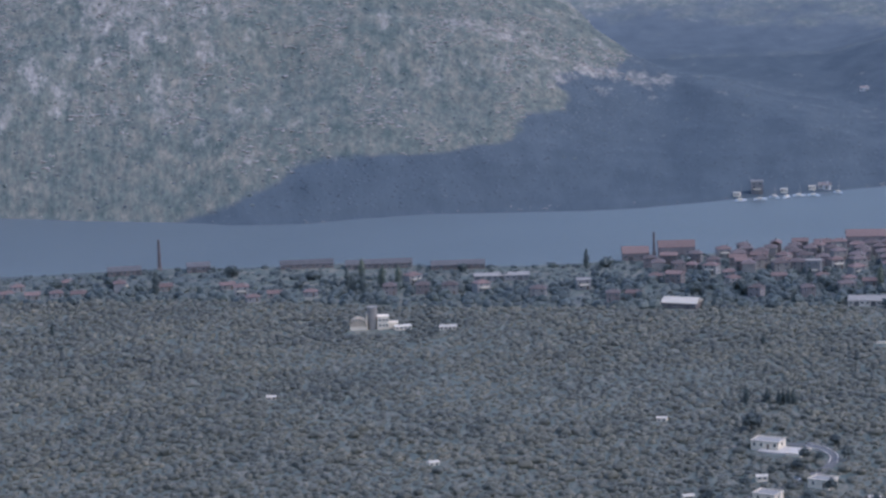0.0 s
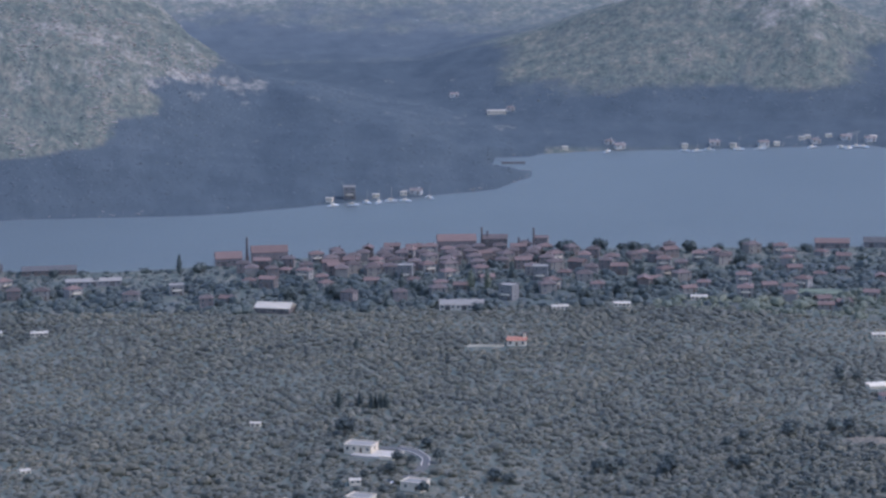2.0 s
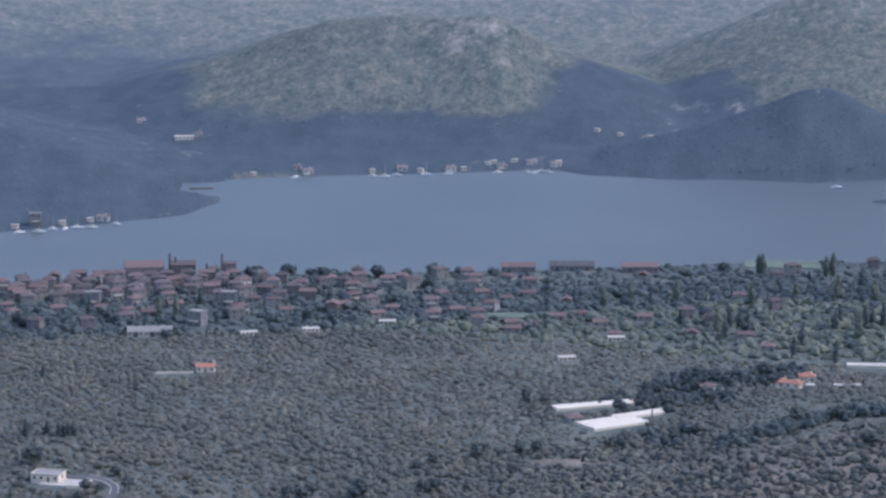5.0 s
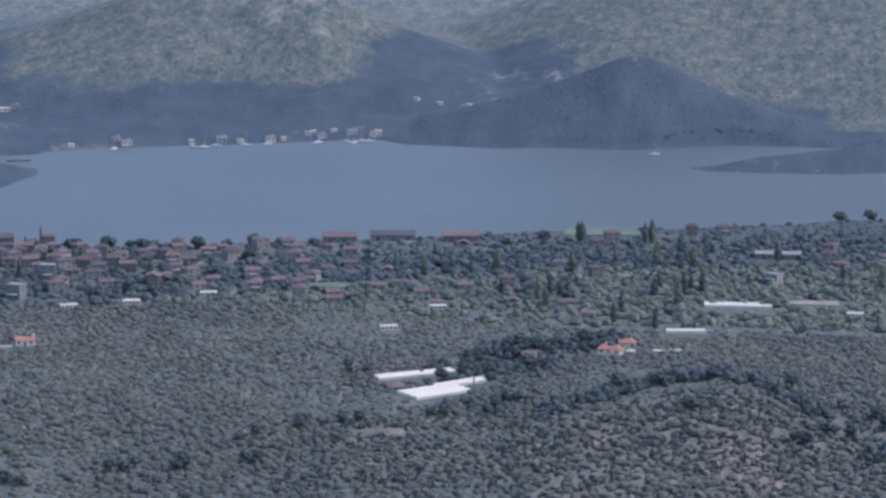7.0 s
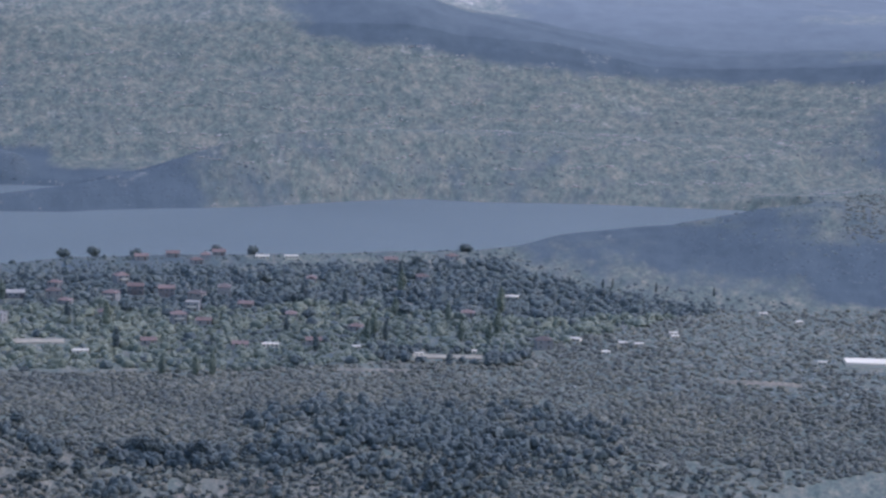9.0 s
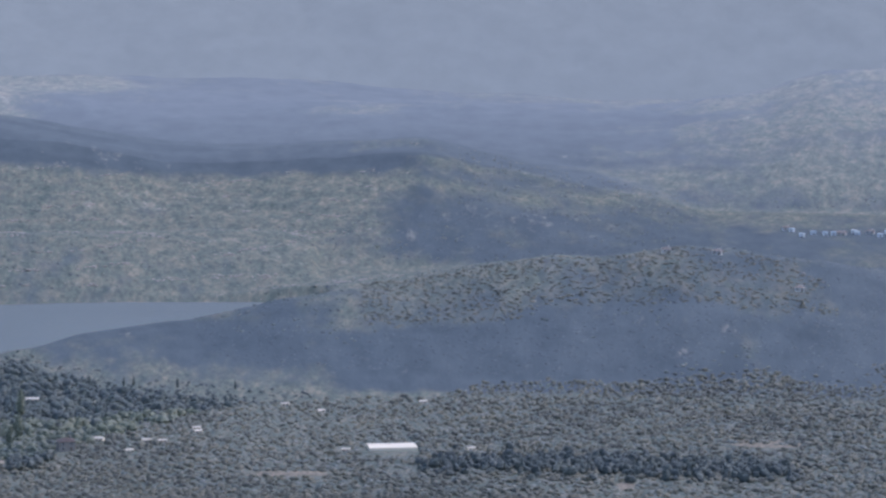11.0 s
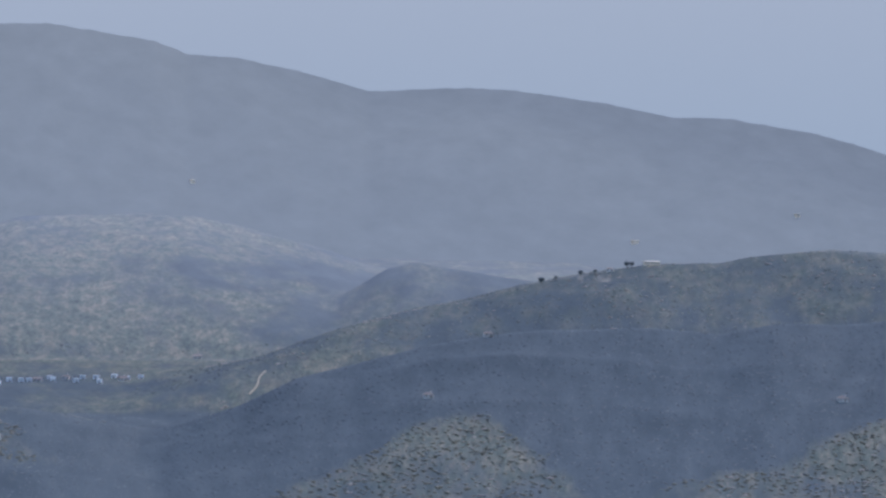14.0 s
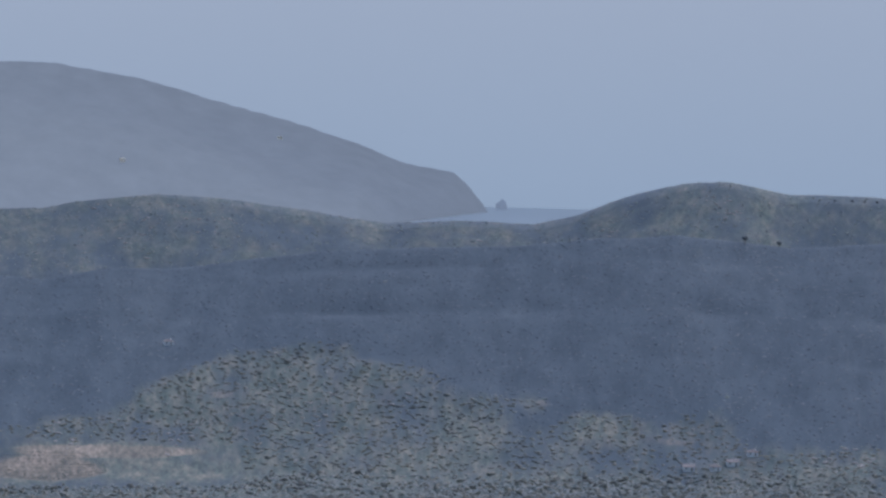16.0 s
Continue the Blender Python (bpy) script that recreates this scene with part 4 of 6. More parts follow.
KINDS = {
    "village_white": (None, 5),
    "new_low": (lambda: house("white farmhouse with a bright red tile roof", 8, 6.5, 1, "hip", M["white_wall"], M["new_tiles"], 2, group="farmhouses in the grove"), 6),
    "hill_white": (lambda: house("small white house on the hillside, paled for haze", 7, 5.5, 1, "hip", M["pale_wall"], M["pale_tiles"], 2, group="houses on the hillsides"), 6),
    "hill_cream": (lambda: house("small farmhouse with tile roof, paled for haze", 8, 5.5, 1, "gable", M["pale_wall"], M["pale_tiles"], 2, group="houses on the hillsides"), 6),
    "hip_white": (lambda: house("white two-storey house with a clay tile hip roof", 8.5, 7, 2, "hip", M["dim_white"], M["tiles"], 2, True, True, group=TOWN), 6),
    "hip_cream": (lambda: house("cream two-storey house with weathered tile roof", 9, 7.5, 2, "hip", M["town_cream"], M["old_tiles"], 2, group=TOWN), 6.5),
    "hip_rose": (lambda: house("rose-coloured old town house with tile roof", 7.5, 7, 2, "hip", M["pink_wall"], M["old_tiles"], 2, group=TOWN), 6),
    "gable_stone": (lambda: house("old stone house with a gabled tile roof", 9.5, 6.5, 2, "gable", M["stone_wall"], M["tiles"], 3, group=TOWN), 7),
    "low_white": (lambda: house("small white single-storey house with tile roof", 7.5, 6, 1, "hip", M["dim_white"], M["tiles"], 2, group=TOWN), 6),
    "low_cream": (lambda: house("small cream farmhouse with tile roof among trees", 8.5, 6, 1, "gable", M["town_cream"], M["tiles"], 2, group=TOWN), 6),
    "flat_white": (lambda: house("white flat-roofed concrete house", 8, 7.5, 2, "flat", M["dim_white"], M["concrete"], 2, False, True, group=TOWN), 6.5),
    "flat_grey": (lambda: house("grey flat-roofed apartment house of three storeys", 8.5, 8, 3, "flat", M["grey_wall"], M["concrete"], 2, False, True, group=TOWN), 7),
}


def put_house(kind, b, r, turn=0.0, label=""):
    make, half = KINDS[kind]
    return put(kind, make, b, r, turn, 0.0, (half, half), label)


# farm buildings and the new house beside the road below the viewpoint
put("villa", lambda: house("large white flat-roofed new house with pale terrace", 12.5, 9, 1, "flat", M["white_wall"], M["concrete"], 4, False, rise=None), 6.70, 1176, -22, 1.05, (8, 6))
terrace = tagged(new("terrace"), "pale concrete terrace with low walls round a new house", "terrace")
terrace.matrix_basis = Matrix.Translation(at(6.9, 1171)) @ pose(0, 0, 0, 0, 0, -6.9 - 22)
boxed("slab", (-7.2, 12.5, -5.6, 6.5, -1.0, 1.0), M["paving"], terrace)
boxed("low_wall", (6.0, 12.5, -5.9, -5.61, -1.0, 1.5), M["white_wall"], terrace)
boxed("low_wall", (12.51, 12.8, -5.6, 6.5, -1.0, 1.5), M["white_wall"], terrace)
CLEARINGS.append((6.95, 1170, 10, 6, -20))
put("plain_store", lambda: house("pale flat-roofed store building beside the road", 9.5, 8, 1, "flat", M["white_wall"], M["concrete"], 2, False, category="store"), 7.83, 1112, -28, 0.6, (8, 8))
put("villa_two", lambda: house("white two-storey flat-roofed house with dark porch", 9.5, 8, 2, "flat", M["white_wall"], M["concrete"], 2, False, True), 6.68, 1081, -28, 0.3, (8, 7))
put_house("new_low", 6.68, 1062, -20)
put("outhouse", lambda: shed("small white-roofed outbuilding among olive trees", 4.5, 3.5, 2.3, 0.5, M["white_wall"], M["sheet"], 2, "outbuilding", "outbuilding"), 6.55, 1122, 10, 0, (4, 4))
for b_, r_, t_ in ((5.0, 1094, 15), (-0.36, 1160, 20), (4.49, 1232, -10), (-3.71, 1303, 5), (8.9, 1092, 0), (38.2, 1520, 15), (39.62, 1576, 20), (38.9, 1548, 0), (37.6, 1556, -20), (41.43, 1667, 10), (44.31, 1677, 0), (42.16, 1643, 30), (42.7, 1518, 0), (45.3, 1524, 30),
                   (22.62, 1346, 10), (23.22, 1341, -15), (23.55, 1339, 20), (39.59, 1586, 10), (37.56, 1558, 0), (38.55, 1550, 10), (35.5, 1508, 0), (34.3, 1496, 10), (33.0, 1512, 0), (20.72, 1347, 0)):
    put("outhouse", None, b_, r_, t_, -0.9, (2.4, 2.2))
put("car", lambda: car("pale car on the road between olive trees", M["paint"]), 7.28, 1121, 40, 0.15)

# white complex with a round tower in the middle of the grove
winery = tagged(new("white_complex"), "white building with a round tower and a curved shell roof", "building")
winery.matrix_basis = Matrix.Translation(at(-1.55, 1466)) @ pose(0, 0, 0, 0, 0, 1.55)
bm = bmesh.new()
bmesh.ops.create_cone(bm, cap_ends=True, segments=24, radius1=2.5, radius2=2.5, depth=13, matrix=Matrix.Translation((0.6, 0, 5)))
part("tower", bm, M["town_cream"], winery, "round pale concrete tower")
bm = bmesh.new()
bmesh.ops.create_cone(bm, cap_ends=True, segments=24, radius1=2.8, radius2=2.8, depth=0.5, matrix=Matrix.Translation((0.6, 0, 11.8)))
part("tower_cap", bm, M["concrete"], winery)
boxed("wing", (3.2, 9.5, -3, 4, -1, 7.0), M["white_wall"], winery)
boxed("low_wing", (9.51, 14.5, -2, 3, -1, 3.4), M["white_wall"], winery)
boxed("stair_block", (-2.6, -1.95, -2.4, 2, -1, 8.0), M["white_wall"], winery)
bm = bmesh.new()
prev = None
for k in range(11):
    a = math.pi * k / 10
    ring = [bm.verts.new((-7.0 - 4.6 * math.cos(a), y, 2.0 + 4.4 * math.sin(a))) for y in (-4.0, 4.0)]
    if prev:
        bm.faces.new((prev[0], ring[0], ring[1], prev[1]))
    prev = ring
bmesh.ops.solidify(bm, geom=bm.faces[:], thickness=0.3)
part("shell_roof", bm, M["white_wall"], winery, "curved white shell roof")
bm = bmesh.new()
rim = [bm.verts.new((-7.0 - 4.3 * math.cos(math.pi * k / 12), -3.6, 1.9 + 4.1 * math.sin(math.pi * k / 12))) for k in range(13)]
bm.faces.new(rim)
bmesh.ops.solidify(bm, geom=bm.faces[:], thickness=0.25)
part("shell_front", bm, M["white_wall"], winery)
boxed("shell_base", (-11.4, -2.61, -3.6, 3.6, -1, 2.2), M["white_wall"], winery)
for z in (1.5, 4.4):
    for x in (4.6, 6.6, 8.4):
        window(winery, x, -3.0, z, 0)
CLEARINGS.append((-1.45, 1462, 15, 9, 0))
put("white_shed", lambda: shed("long white low shed in the olive grove", 9, 5, 2.6, 0.7, M["white_wall"], M["sheet"], 4), 0.05, 1458, 0, -0.7, (4.6, 3.0))
for b_, r_, t_ in ((-0.9, 1462, 12), (17.55, 1436, 10), (27.26, 1488, 0), (31.2, 1512, 0), (18.58, 1493, 5), (13.8, 1535, 0), (12.2, 1512, 0), (31.0, 1826, 0), (31.6, 1828, 5), (36.2, 1690, 0), (10.9, 1502, 8)):
    put("white_shed", None, b_, r_, t_, -0.7, (4.6, 3.0))
put("warehouse", lambda: shed("wide warehouse with a pale sunlit sheet roof", 20, 13, 3.6, 2.4, M["stone_wall"], M["sheet"], 6, "warehouse", "warehouse"), 4.95, 1508, -18, -0.5, (12, 9))
put("store_hall", lambda: shed("grey storage hall with a weathered roof", 24, 12, 3.6, 1.9, M["cream_wall"], M["concrete"], 8, "warehouse", "warehouse"), 8.85, 1508, -3, -0.5, (13, 8))
chapel = put("chapel", lambda: house("small chapel with red tile roof and white bell tower", 9.5, 6, 1, "gable", M["white_wall"], M["new_tiles"], 3, False, category="chapel", name="chapel"), 10.0, 1406, -4, 0, (7, 6))
boxed("bell_tower", (3.2, 4.7, -0.8, 0.8, 0, 6.3), M["white_wall"], chapel, "white bell tower")
boxed("bell_roof", (3.05, 4.85, -0.95, 0.95, 6.301, 6.6), M["tiles"], chapel)
wall_ = tagged(new("garden_wall"), "long low pale wall beside a chapel", "wall")
wall_.matrix_basis = Matrix.Translation(at(9.35, 1402)) @ pose(0, 0, 0, 0, 0, -9.35)
boxed("wall", (-9.5, 9.5, -0.15, 0.15, -0.5, 1.1), M["white_wall"], wall_)
CLEARINGS.append((9.35, 1399, 10, 5, 0))

# greenhouses
put("greenhouse_long", lambda: greenhouse("long arched greenhouse under white film", 2, 4.0, 41, 1.0, 0.8), 18.1, 1320, 24 - 90, 0)
put("greenhouse_pair", lambda: greenhouse("narrow pair of arched greenhouses under white film", 2, 3.6, 30, 1.0, 0.8), 19.08, 1300, 36 - 90, 0)
put("greenhouse_block", lambda: greenhouse("block of joined greenhouses under cream-white film", 4, 4.4, 31, 1.0, 0.7), 18.5, 1281, 35 - 90, 0)
put("greenhouse_low", lambda: greenhouse("low white greenhouse at the edge of the grove", 2, 4.5, 37, 1.2, 0.8), 24.85, 1507, 1 - 90, 0, (5, 20))
put("greenhouse_strip", lambda: greenhouse("narrow white greenhouse between olive trees", 1, 4.6, 20, 1.5, 0.7), 23.77, 1421, 3 - 90, 0, (4, 11))
put("greenhouse_far", lambda: greenhouse("white greenhouse alone in the olive grove", 3, 4.7, 27, 1.2, 0.6), 43.66, 1526, 8 - 90, 0.4, (8, 15))
CLEARINGS += [(18.1, 1314, 21, 6, 24), (19.08, 1294, 15, 6, 36), (18.5, 1273, 16, 12, 35)]
put("low_white", KINDS["low_white"][0], 17.72, 1285, 20, 0, (6, 6), "small pale-roofed hut beside greenhouses")
pole = tagged(new("utility_pole"), "dark wooden pole beside the greenhouses", "pole")
pole.matrix_basis = Matrix.Translation(at(19.35, 1293))
bm = bmesh.new()
bmesh.ops.create_cone(bm, cap_ends=True, segments=8, radius1=0.35, radius2=0.22, depth=11, matrix=Matrix.Translation((0, 0, 5)))
part("shaft", bm, M["timber"], pole)
boxed("crossarm", (-1.0, 1.0, -0.08, 0.08, 9.6, 9.8), M["timber"], pole)

CLEARINGS += [(24.85, 1492, 20, 9, 0), (23.77, 1410, 11, 8, 0), (25.65, 1648, 14, 9, 0), (43.66, 1514, 15, 7, 0), (17.55, 1428, 5, 6, 0)]

# a lone pale tower among the olives
tower = tagged(new("stone_tower"), "narrow pale stone tower with an ochre side among olives", "tower")
tower.matrix_basis = Matrix.Translation(at(28.98, 1076)) @ pose(0, 0, 0, 0, 0, -40)
boxed("shaft", (-1.3, 1.3, -1.3, 1.3, -1, 5.6), M["cream_wall"], tower)
part("roof", roof_mesh(2.6, 2.6, 5.6, 1.0, "hip", 0.2, 0.1), M["tiles"], tower)
window(tower, 0, -1.3, 3.4, 0, 0.7, 0.9)
boxed("door", (-0.45, 0.45, -1.37, -1.28, 0, 2.0), M["door"], tower)
CLEARINGS.append((28.98, 1070, 3, 7, 0))

# houses below the near rise
for k_, b_, r_, t_ in (("new_low", 22.03, 1353, 25), ("new_low", 22.29, 1345, -20), ("new_low", 22.56, 1371, 5), ("low_white", 20.5, 1352, 5)):
    put_house(k_, b_, r_, t_)

# works and warehouses along the shore
for b_, r_, w_, h_ in ((-6.63, 1676, 20, 3.2), (-5.1, 1676, 14, 3.8), (-2.85, 1672, 32, 2.8), (-1.35, 1664, 40, 3.2), (0.3, 1652, 32, 2.8)):
    put("works%d" % w_, lambda: shed("long grey-brown factory hall on the shore", w_, 12, h_, 2.0, M["stone_wall"], M["dark_sheet"], max(5, w_ // 4), "factory_hall", "factory"), b_, r_, 2, 0, (w_ / 2, 5))
put("pale_hall", lambda: shed("low pale-roofed hall behind the shore works", 32, 9, 3.2, 1.2, M["grey_wall"], M["concrete"], 9, "storage_hall", "hall"), 1.2, 1606, 2, 0, (17, 9))
for b_, r_, w_, h_ in ((4.0, 1668, 16, 5.0), (4.85, 1672, 22, 7.0), (8.75, 1702, 24, 7.5)):
    put("redhall%d" % w_, lambda: shed("large old factory hall with red tile roof", w_, 14, h_, 3.4, M["pink_wall"], M["tiles"], w_ // 3, "factory_hall", "factory"), b_, r_, 3, 0, (w_ / 2 + 2, 10))
put("stack_tall", lambda: smokestack(18.5, 1.25), -5.9, 1688)
for b_, r_, h_ in ((4.39, 1688, 13), (9.28, 1704, 14.5), (9.4, 1704, 12), (10.36, 1698, 14), (10.05, 1690, 9)):
    put("stack%s" % h_, lambda: smokestack(h_, 0.9, "brick chimney of an old olive press"), b_, r_)
put("mill_brown", lambda: house("tall brown stone mill with old tile roof", 15, 9, 3, "gable", M["stone_wall"], M["old_tiles"], 5, False, category="mill"), 9.55, 1706, 4, 0, (9, 7))
put("mill_rose", lambda: house("tall rose-coloured mill building with flat top", 8.5, 8, 3, "flat", M["pink_wall"], M["tiles"], 3, False, category="mill"), 10.52, 1704, -6, 0, (7, 7))
for b_, r_, w_, m_ in ((16.53, 1717, 21, "tiles"), (17.64, 1722, 28, "dark_sheet"), (19.06, 1716, 22, "tiles")):
    put("front%d" % w_, lambda: shed("long waterfront building with a " + ("red tile" if m_ == "tiles" else "dark sheet") + " roof", w_, 11, 3.9, 2.2, M["pink_wall"] if m_ == "tiles" else M["grey_wall"], M[m_], w_ // 3, "waterfront_hall", "hall"), b_, r_, 2, 0, (w_ / 2 + 2, 9))
put("long_white", lambda: shed("long pale-roofed hall behind the shore", 27, 9, 3.4, 1.4, M["grey_wall"], M["concrete"], 8, "hall", "hall"), 25.65, 1662, 0, 0, (15, 10))

# the town: streets of houses between gardens
rt = random.Random(17)
spots = []


def free_spot(b, r, gap):
    x, y = math.sin(radians(b)) * r, math.cos(radians(b)) * r
    if any((x - u) ** 2 + (y - v) ** 2 < (gap + g) ** 2 / 4 for u, v, g in spots):
        return False
    if not clear_of(np.array([x]), np.array([y]), CLEARINGS, gap * 0.4)[0]:
        return False
    spots.append((x, y, gap))
    return True


QUARTERS = [  # bearings, share of the way from the grove to the shore, houses, gap, kinds
    (4.2, 6.2, 0.40, 0.93, 15, 12, "hip_white hip_cream hip_rose gable_stone low_white flat_white"),
    (6.2, 10.8, 0.58, 0.98, 62, 9.5, "hip_white hip_cream hip_rose gable_stone hip_rose hip_cream hip_rose gable_stone"),
    (6.2, 10.8, 0.12, 0.55, 16, 13, "hip_cream hip_rose low_white low_cream hip_white flat_grey"),
    (10.8, 13.5, 0.25, 0.93, 22, 13, "hip_white hip_cream hip_rose low_white low_cream gable_stone"),
    (13.5, 17.0, 0.08, 0.9, 22, 16, "hip_white low_cream low_white hip_cream"),
    (17.0, 24.0, 0.05, 0.9, 11, 18, "low_cream low_white hip_cream hip_rose"),
    (24.0, 30.5, 0.4, 0.95, 13, 16, "hip_white low_white hip_cream gable_stone low_cream flat_white"),
    (30.5, 36.0, 0.1, 0.9, 8, 20, "low_cream low_white"),
    (-9.5, 4.2, 0.1, 0.6, 8, 18, "low_white low_cream hip_cream hip_white"),
]
for b_, r_, k_, t_ in ((-8.54, 1608, "low_cream", 0), (-8.05, 1609, "low_white", 5), (-7.59, 1603, "low_cream", -8), (-7.81, 1645, "low_white", 0), (-5.81, 1612, "low_cream", 10),
                       (-4.23, 1583, "hip_white", 0), (-4.0, 1562, "low_white", 10), (-3.54, 1572, "low_cream", 0), (-2.79, 1572, "low_white", -10), (-1.14, 1568, "hip_rose", 4), (-0.45, 1568, "hip_rose", 0),
                       (0.12, 1565, "hip_cream", 0), (2.91, 1568, "flat_white", 5), (3.52, 1527, "hip_rose", 0), (14.72, 1587, "hip_white", 0), (15.25, 1570, "low_cream", 12), (16.43, 1512, "low_cream", 0),
                       (16.8, 1521, "low_cream", 15), (17.36, 1551, "low_cream", -10), (17.83, 1561, "low_white", 0), (18.54, 1500, "low_white", 0), (20.04, 1563, "hip_rose", 10), (19.17, 1553, "low_cream", 0),
                       (28.5, 1812, "low_cream", 5), (29.15, 1826, "low_cream", -5), (29.28, 1582, "hip_white", 10), (29.81, 1577, "low_cream", 0), (30.1, 1838, "low_cream", 0), (24.56, 1749, "hip_white", 0),
                       (23.86, 1749, "hip_rose", 0), (28.67, 1514, "low_cream", 0), (30.57, 1506, "low_cream", 0), (32.1, 1521, "low_cream", 0), (36.9, 1527, "hip_cream", 12), (26.7, 1657, "hip_cream", 0), (38.62, 1548, "low_cream", 20)):
    if free_spot(b_, r_, 9):
        put_house(k_, b_, r_, t_)
for b0, b1, s0, s1, count, gap, kinds in QUARTERS:
    made, tries = 0, 0
    while made < count and tries < count * 14:
        tries += 1
        b_ = rt.uniform(b0, b1)
        g0, g1 = float(along(GROVE_BACK, b_)), float(along(NEAR_SHORE, b_)) - 9
        r_ = g0 + (g1 - g0) * rt.uniform(s0, s1)
        if free_spot(b_, r_, gap):
            put_house(rt.choice(kinds.split()), b_, r_, rt.choice((0, 4, -6, 12, 30, -25, 88)) + rt.uniform(-4, 4))
            made += 1

# settlements on the far shore and in the valley behind the spur
for b0, b1, r0, r1, count in ((5.9, 8.6, 6, 14, 4), (10.7, 12.3, 4, 30, 3), (12.9, 15.6, 3, 12, 5),
                                     (15.8, 17.4, 3, 40, 7), (17.9, 19.3, 190, 230, 4)):
    made, tries = 0, 0
    while made < count and tries < 200:
        tries += 1
        b_ = rt.uniform(b0, b1)
        r_ = float(along(FAR_SHORE, b_)) + rt.uniform(r0, r1)
        if free_spot(b_, r_, 9):
            if rt.random() < 0.6:
                put("outhouse", None, b_, r_, rt.uniform(-20, 20), label="small white house close to the far shore")
            else:
                put_house(rt.choice(("hill_white", "hill_cream")), b_, r_, rt.uniform(-20, 20))
            made += 1
put_house("flat_grey", 6.54, 1930, 0, "tall pale house above the far shore")
put("far_long", lambda: shed("long low white building on the far hillside", 16, 6, 3, 0.8, M["white_wall"], M["sheet"], 5, "hall", "hall"), 9.61, 2400, 0)
put_house("hill_cream", 8.74, 2523)
put_house("hill_white", 9.9, 2412)
for k in range(18):
    b_, r_ = 51.75 + 3.2 * (k + rt.uniform(-0.45, 0.45)) / 17, 2672 + rt.uniform(-30, 34)
    if k % 3:
        put("village_white", lambda: house("small white flat-roofed house of the valley village", 4.6, 4.2, 1, "flat", M["hull"], M["hull"], 1, False, group="houses of the valley village"), b_, r_, rt.uniform(-25, 25))
    else:
        put_house(("hill_white", "village_white", "hill_cream")[k // 3 % 3], b_, r_, rt.uniform(-25, 25))
put_house("hill_cream", 56.13, 2900)
put_house("hill_white", 49.3, 2119, 10)
put_house("hill_white", 50.35, 2121, -10)
put_house("hill_white", 62.12, 2274, 10)
put("far_long", None, 65.45, 2832, 12)
put_house("hill_white", 64.6, 2818, 0)
put_house("hill_white", 52.05, 2030)
for b_, r_, k_ in ((80.2, 1866, "hill_cream"), (80.75, 1868, "hill_white"), (81.1, 1880, "hill_cream"), (81.5, 1902, "hill_white"), (69.4, 2130, "hill_white"), (60.9, 2110, "hill_white")):
    put_house(k_, b_, r_, 10)

# boats at their moorings
for b_, off in ((6.2, 9), (6.6, 12), (6.9, 8), (7.15, 10), (7.4, 7), (7.7, 12), (8.2, 9), (11.9, 8), (13.5, 10), (13.75, 14), (14.0, 8), (14.6, 10), (15.05, 9), (16.1, 8), (16.7, 12), (16.85, 18), (17.0, 9), (17.15, 13)):
    r_ = float(along(FAR_SHORE, b_)) - off
    if "boat" not in PROTO:
        PROTO["boat"] = boat("small white fishing boat moored at the far shore", 8.5, True)
        PROTO["boat"].matrix_basis = Matrix.Translation((math.sin(radians(b_)) * r_, math.cos(radians(b_)) * r_, 0)) @ pose(0, 0, 0, 0, 0, 20)
    else:
        copy_thing(PROTO["boat"], Matrix.Translation((math.sin(radians(b_)) * r_, math.cos(radians(b_)) * r_, 0)) @ pose(0, 0, 0, 0, 0, rt.uniform(-60, 60)))
copy_thing(PROTO["boat"], Matrix.Translation((math.sin(radians(23.06)) * 2140, math.cos(radians(23.06)) * 2140, 0)) @ pose(0, 0, 0, 0, 0, -20))

jetty = tagged(new("jetty"), "low stone jetty running out from the far point", "jetty")
jetty.matrix_basis = Matrix.Translation((math.sin(radians(9.95)) * 2112, math.cos(radians(9.95)) * 2112, 0)) @ pose(0, 0, 0, 0, 0, -9.95)
boxed("deck", (-9, 9, -1.5, 1.5, -3, 1.0), M["stone_wall"], jetty)

# an islet off the cape
bm = bmesh.new()
bmesh.ops.create_icosphere(bm, subdivisions=3, radius=1)
for v in bm.verts:
    n_ = noise.noise(v.co * 1.7)
    v.co = Vector((v.co.x * 10 * (1 + 0.4 * n_), v.co.y * 10, max(-0.4, v.co.z) * 13 * (1 + 0.5 * n_)))
# the haze over the rock is painted as emission
M["cape_rock"] = backdrop_material("cape rock with painted haze", (0.125, 0.15, 0.185), (0.125, 0.15, 0.185), 0, 30, 0.8)[0]
islet = part("islet", bm, M["cape_rock"])
islet.matrix_basis = Matrix.Translation((math.sin(radians(76.19)) * 4900, math.cos(radians(76.19)) * 4900, 3))
tagged(islet, "small dark rock islet off a cape with painted haze", "islet")


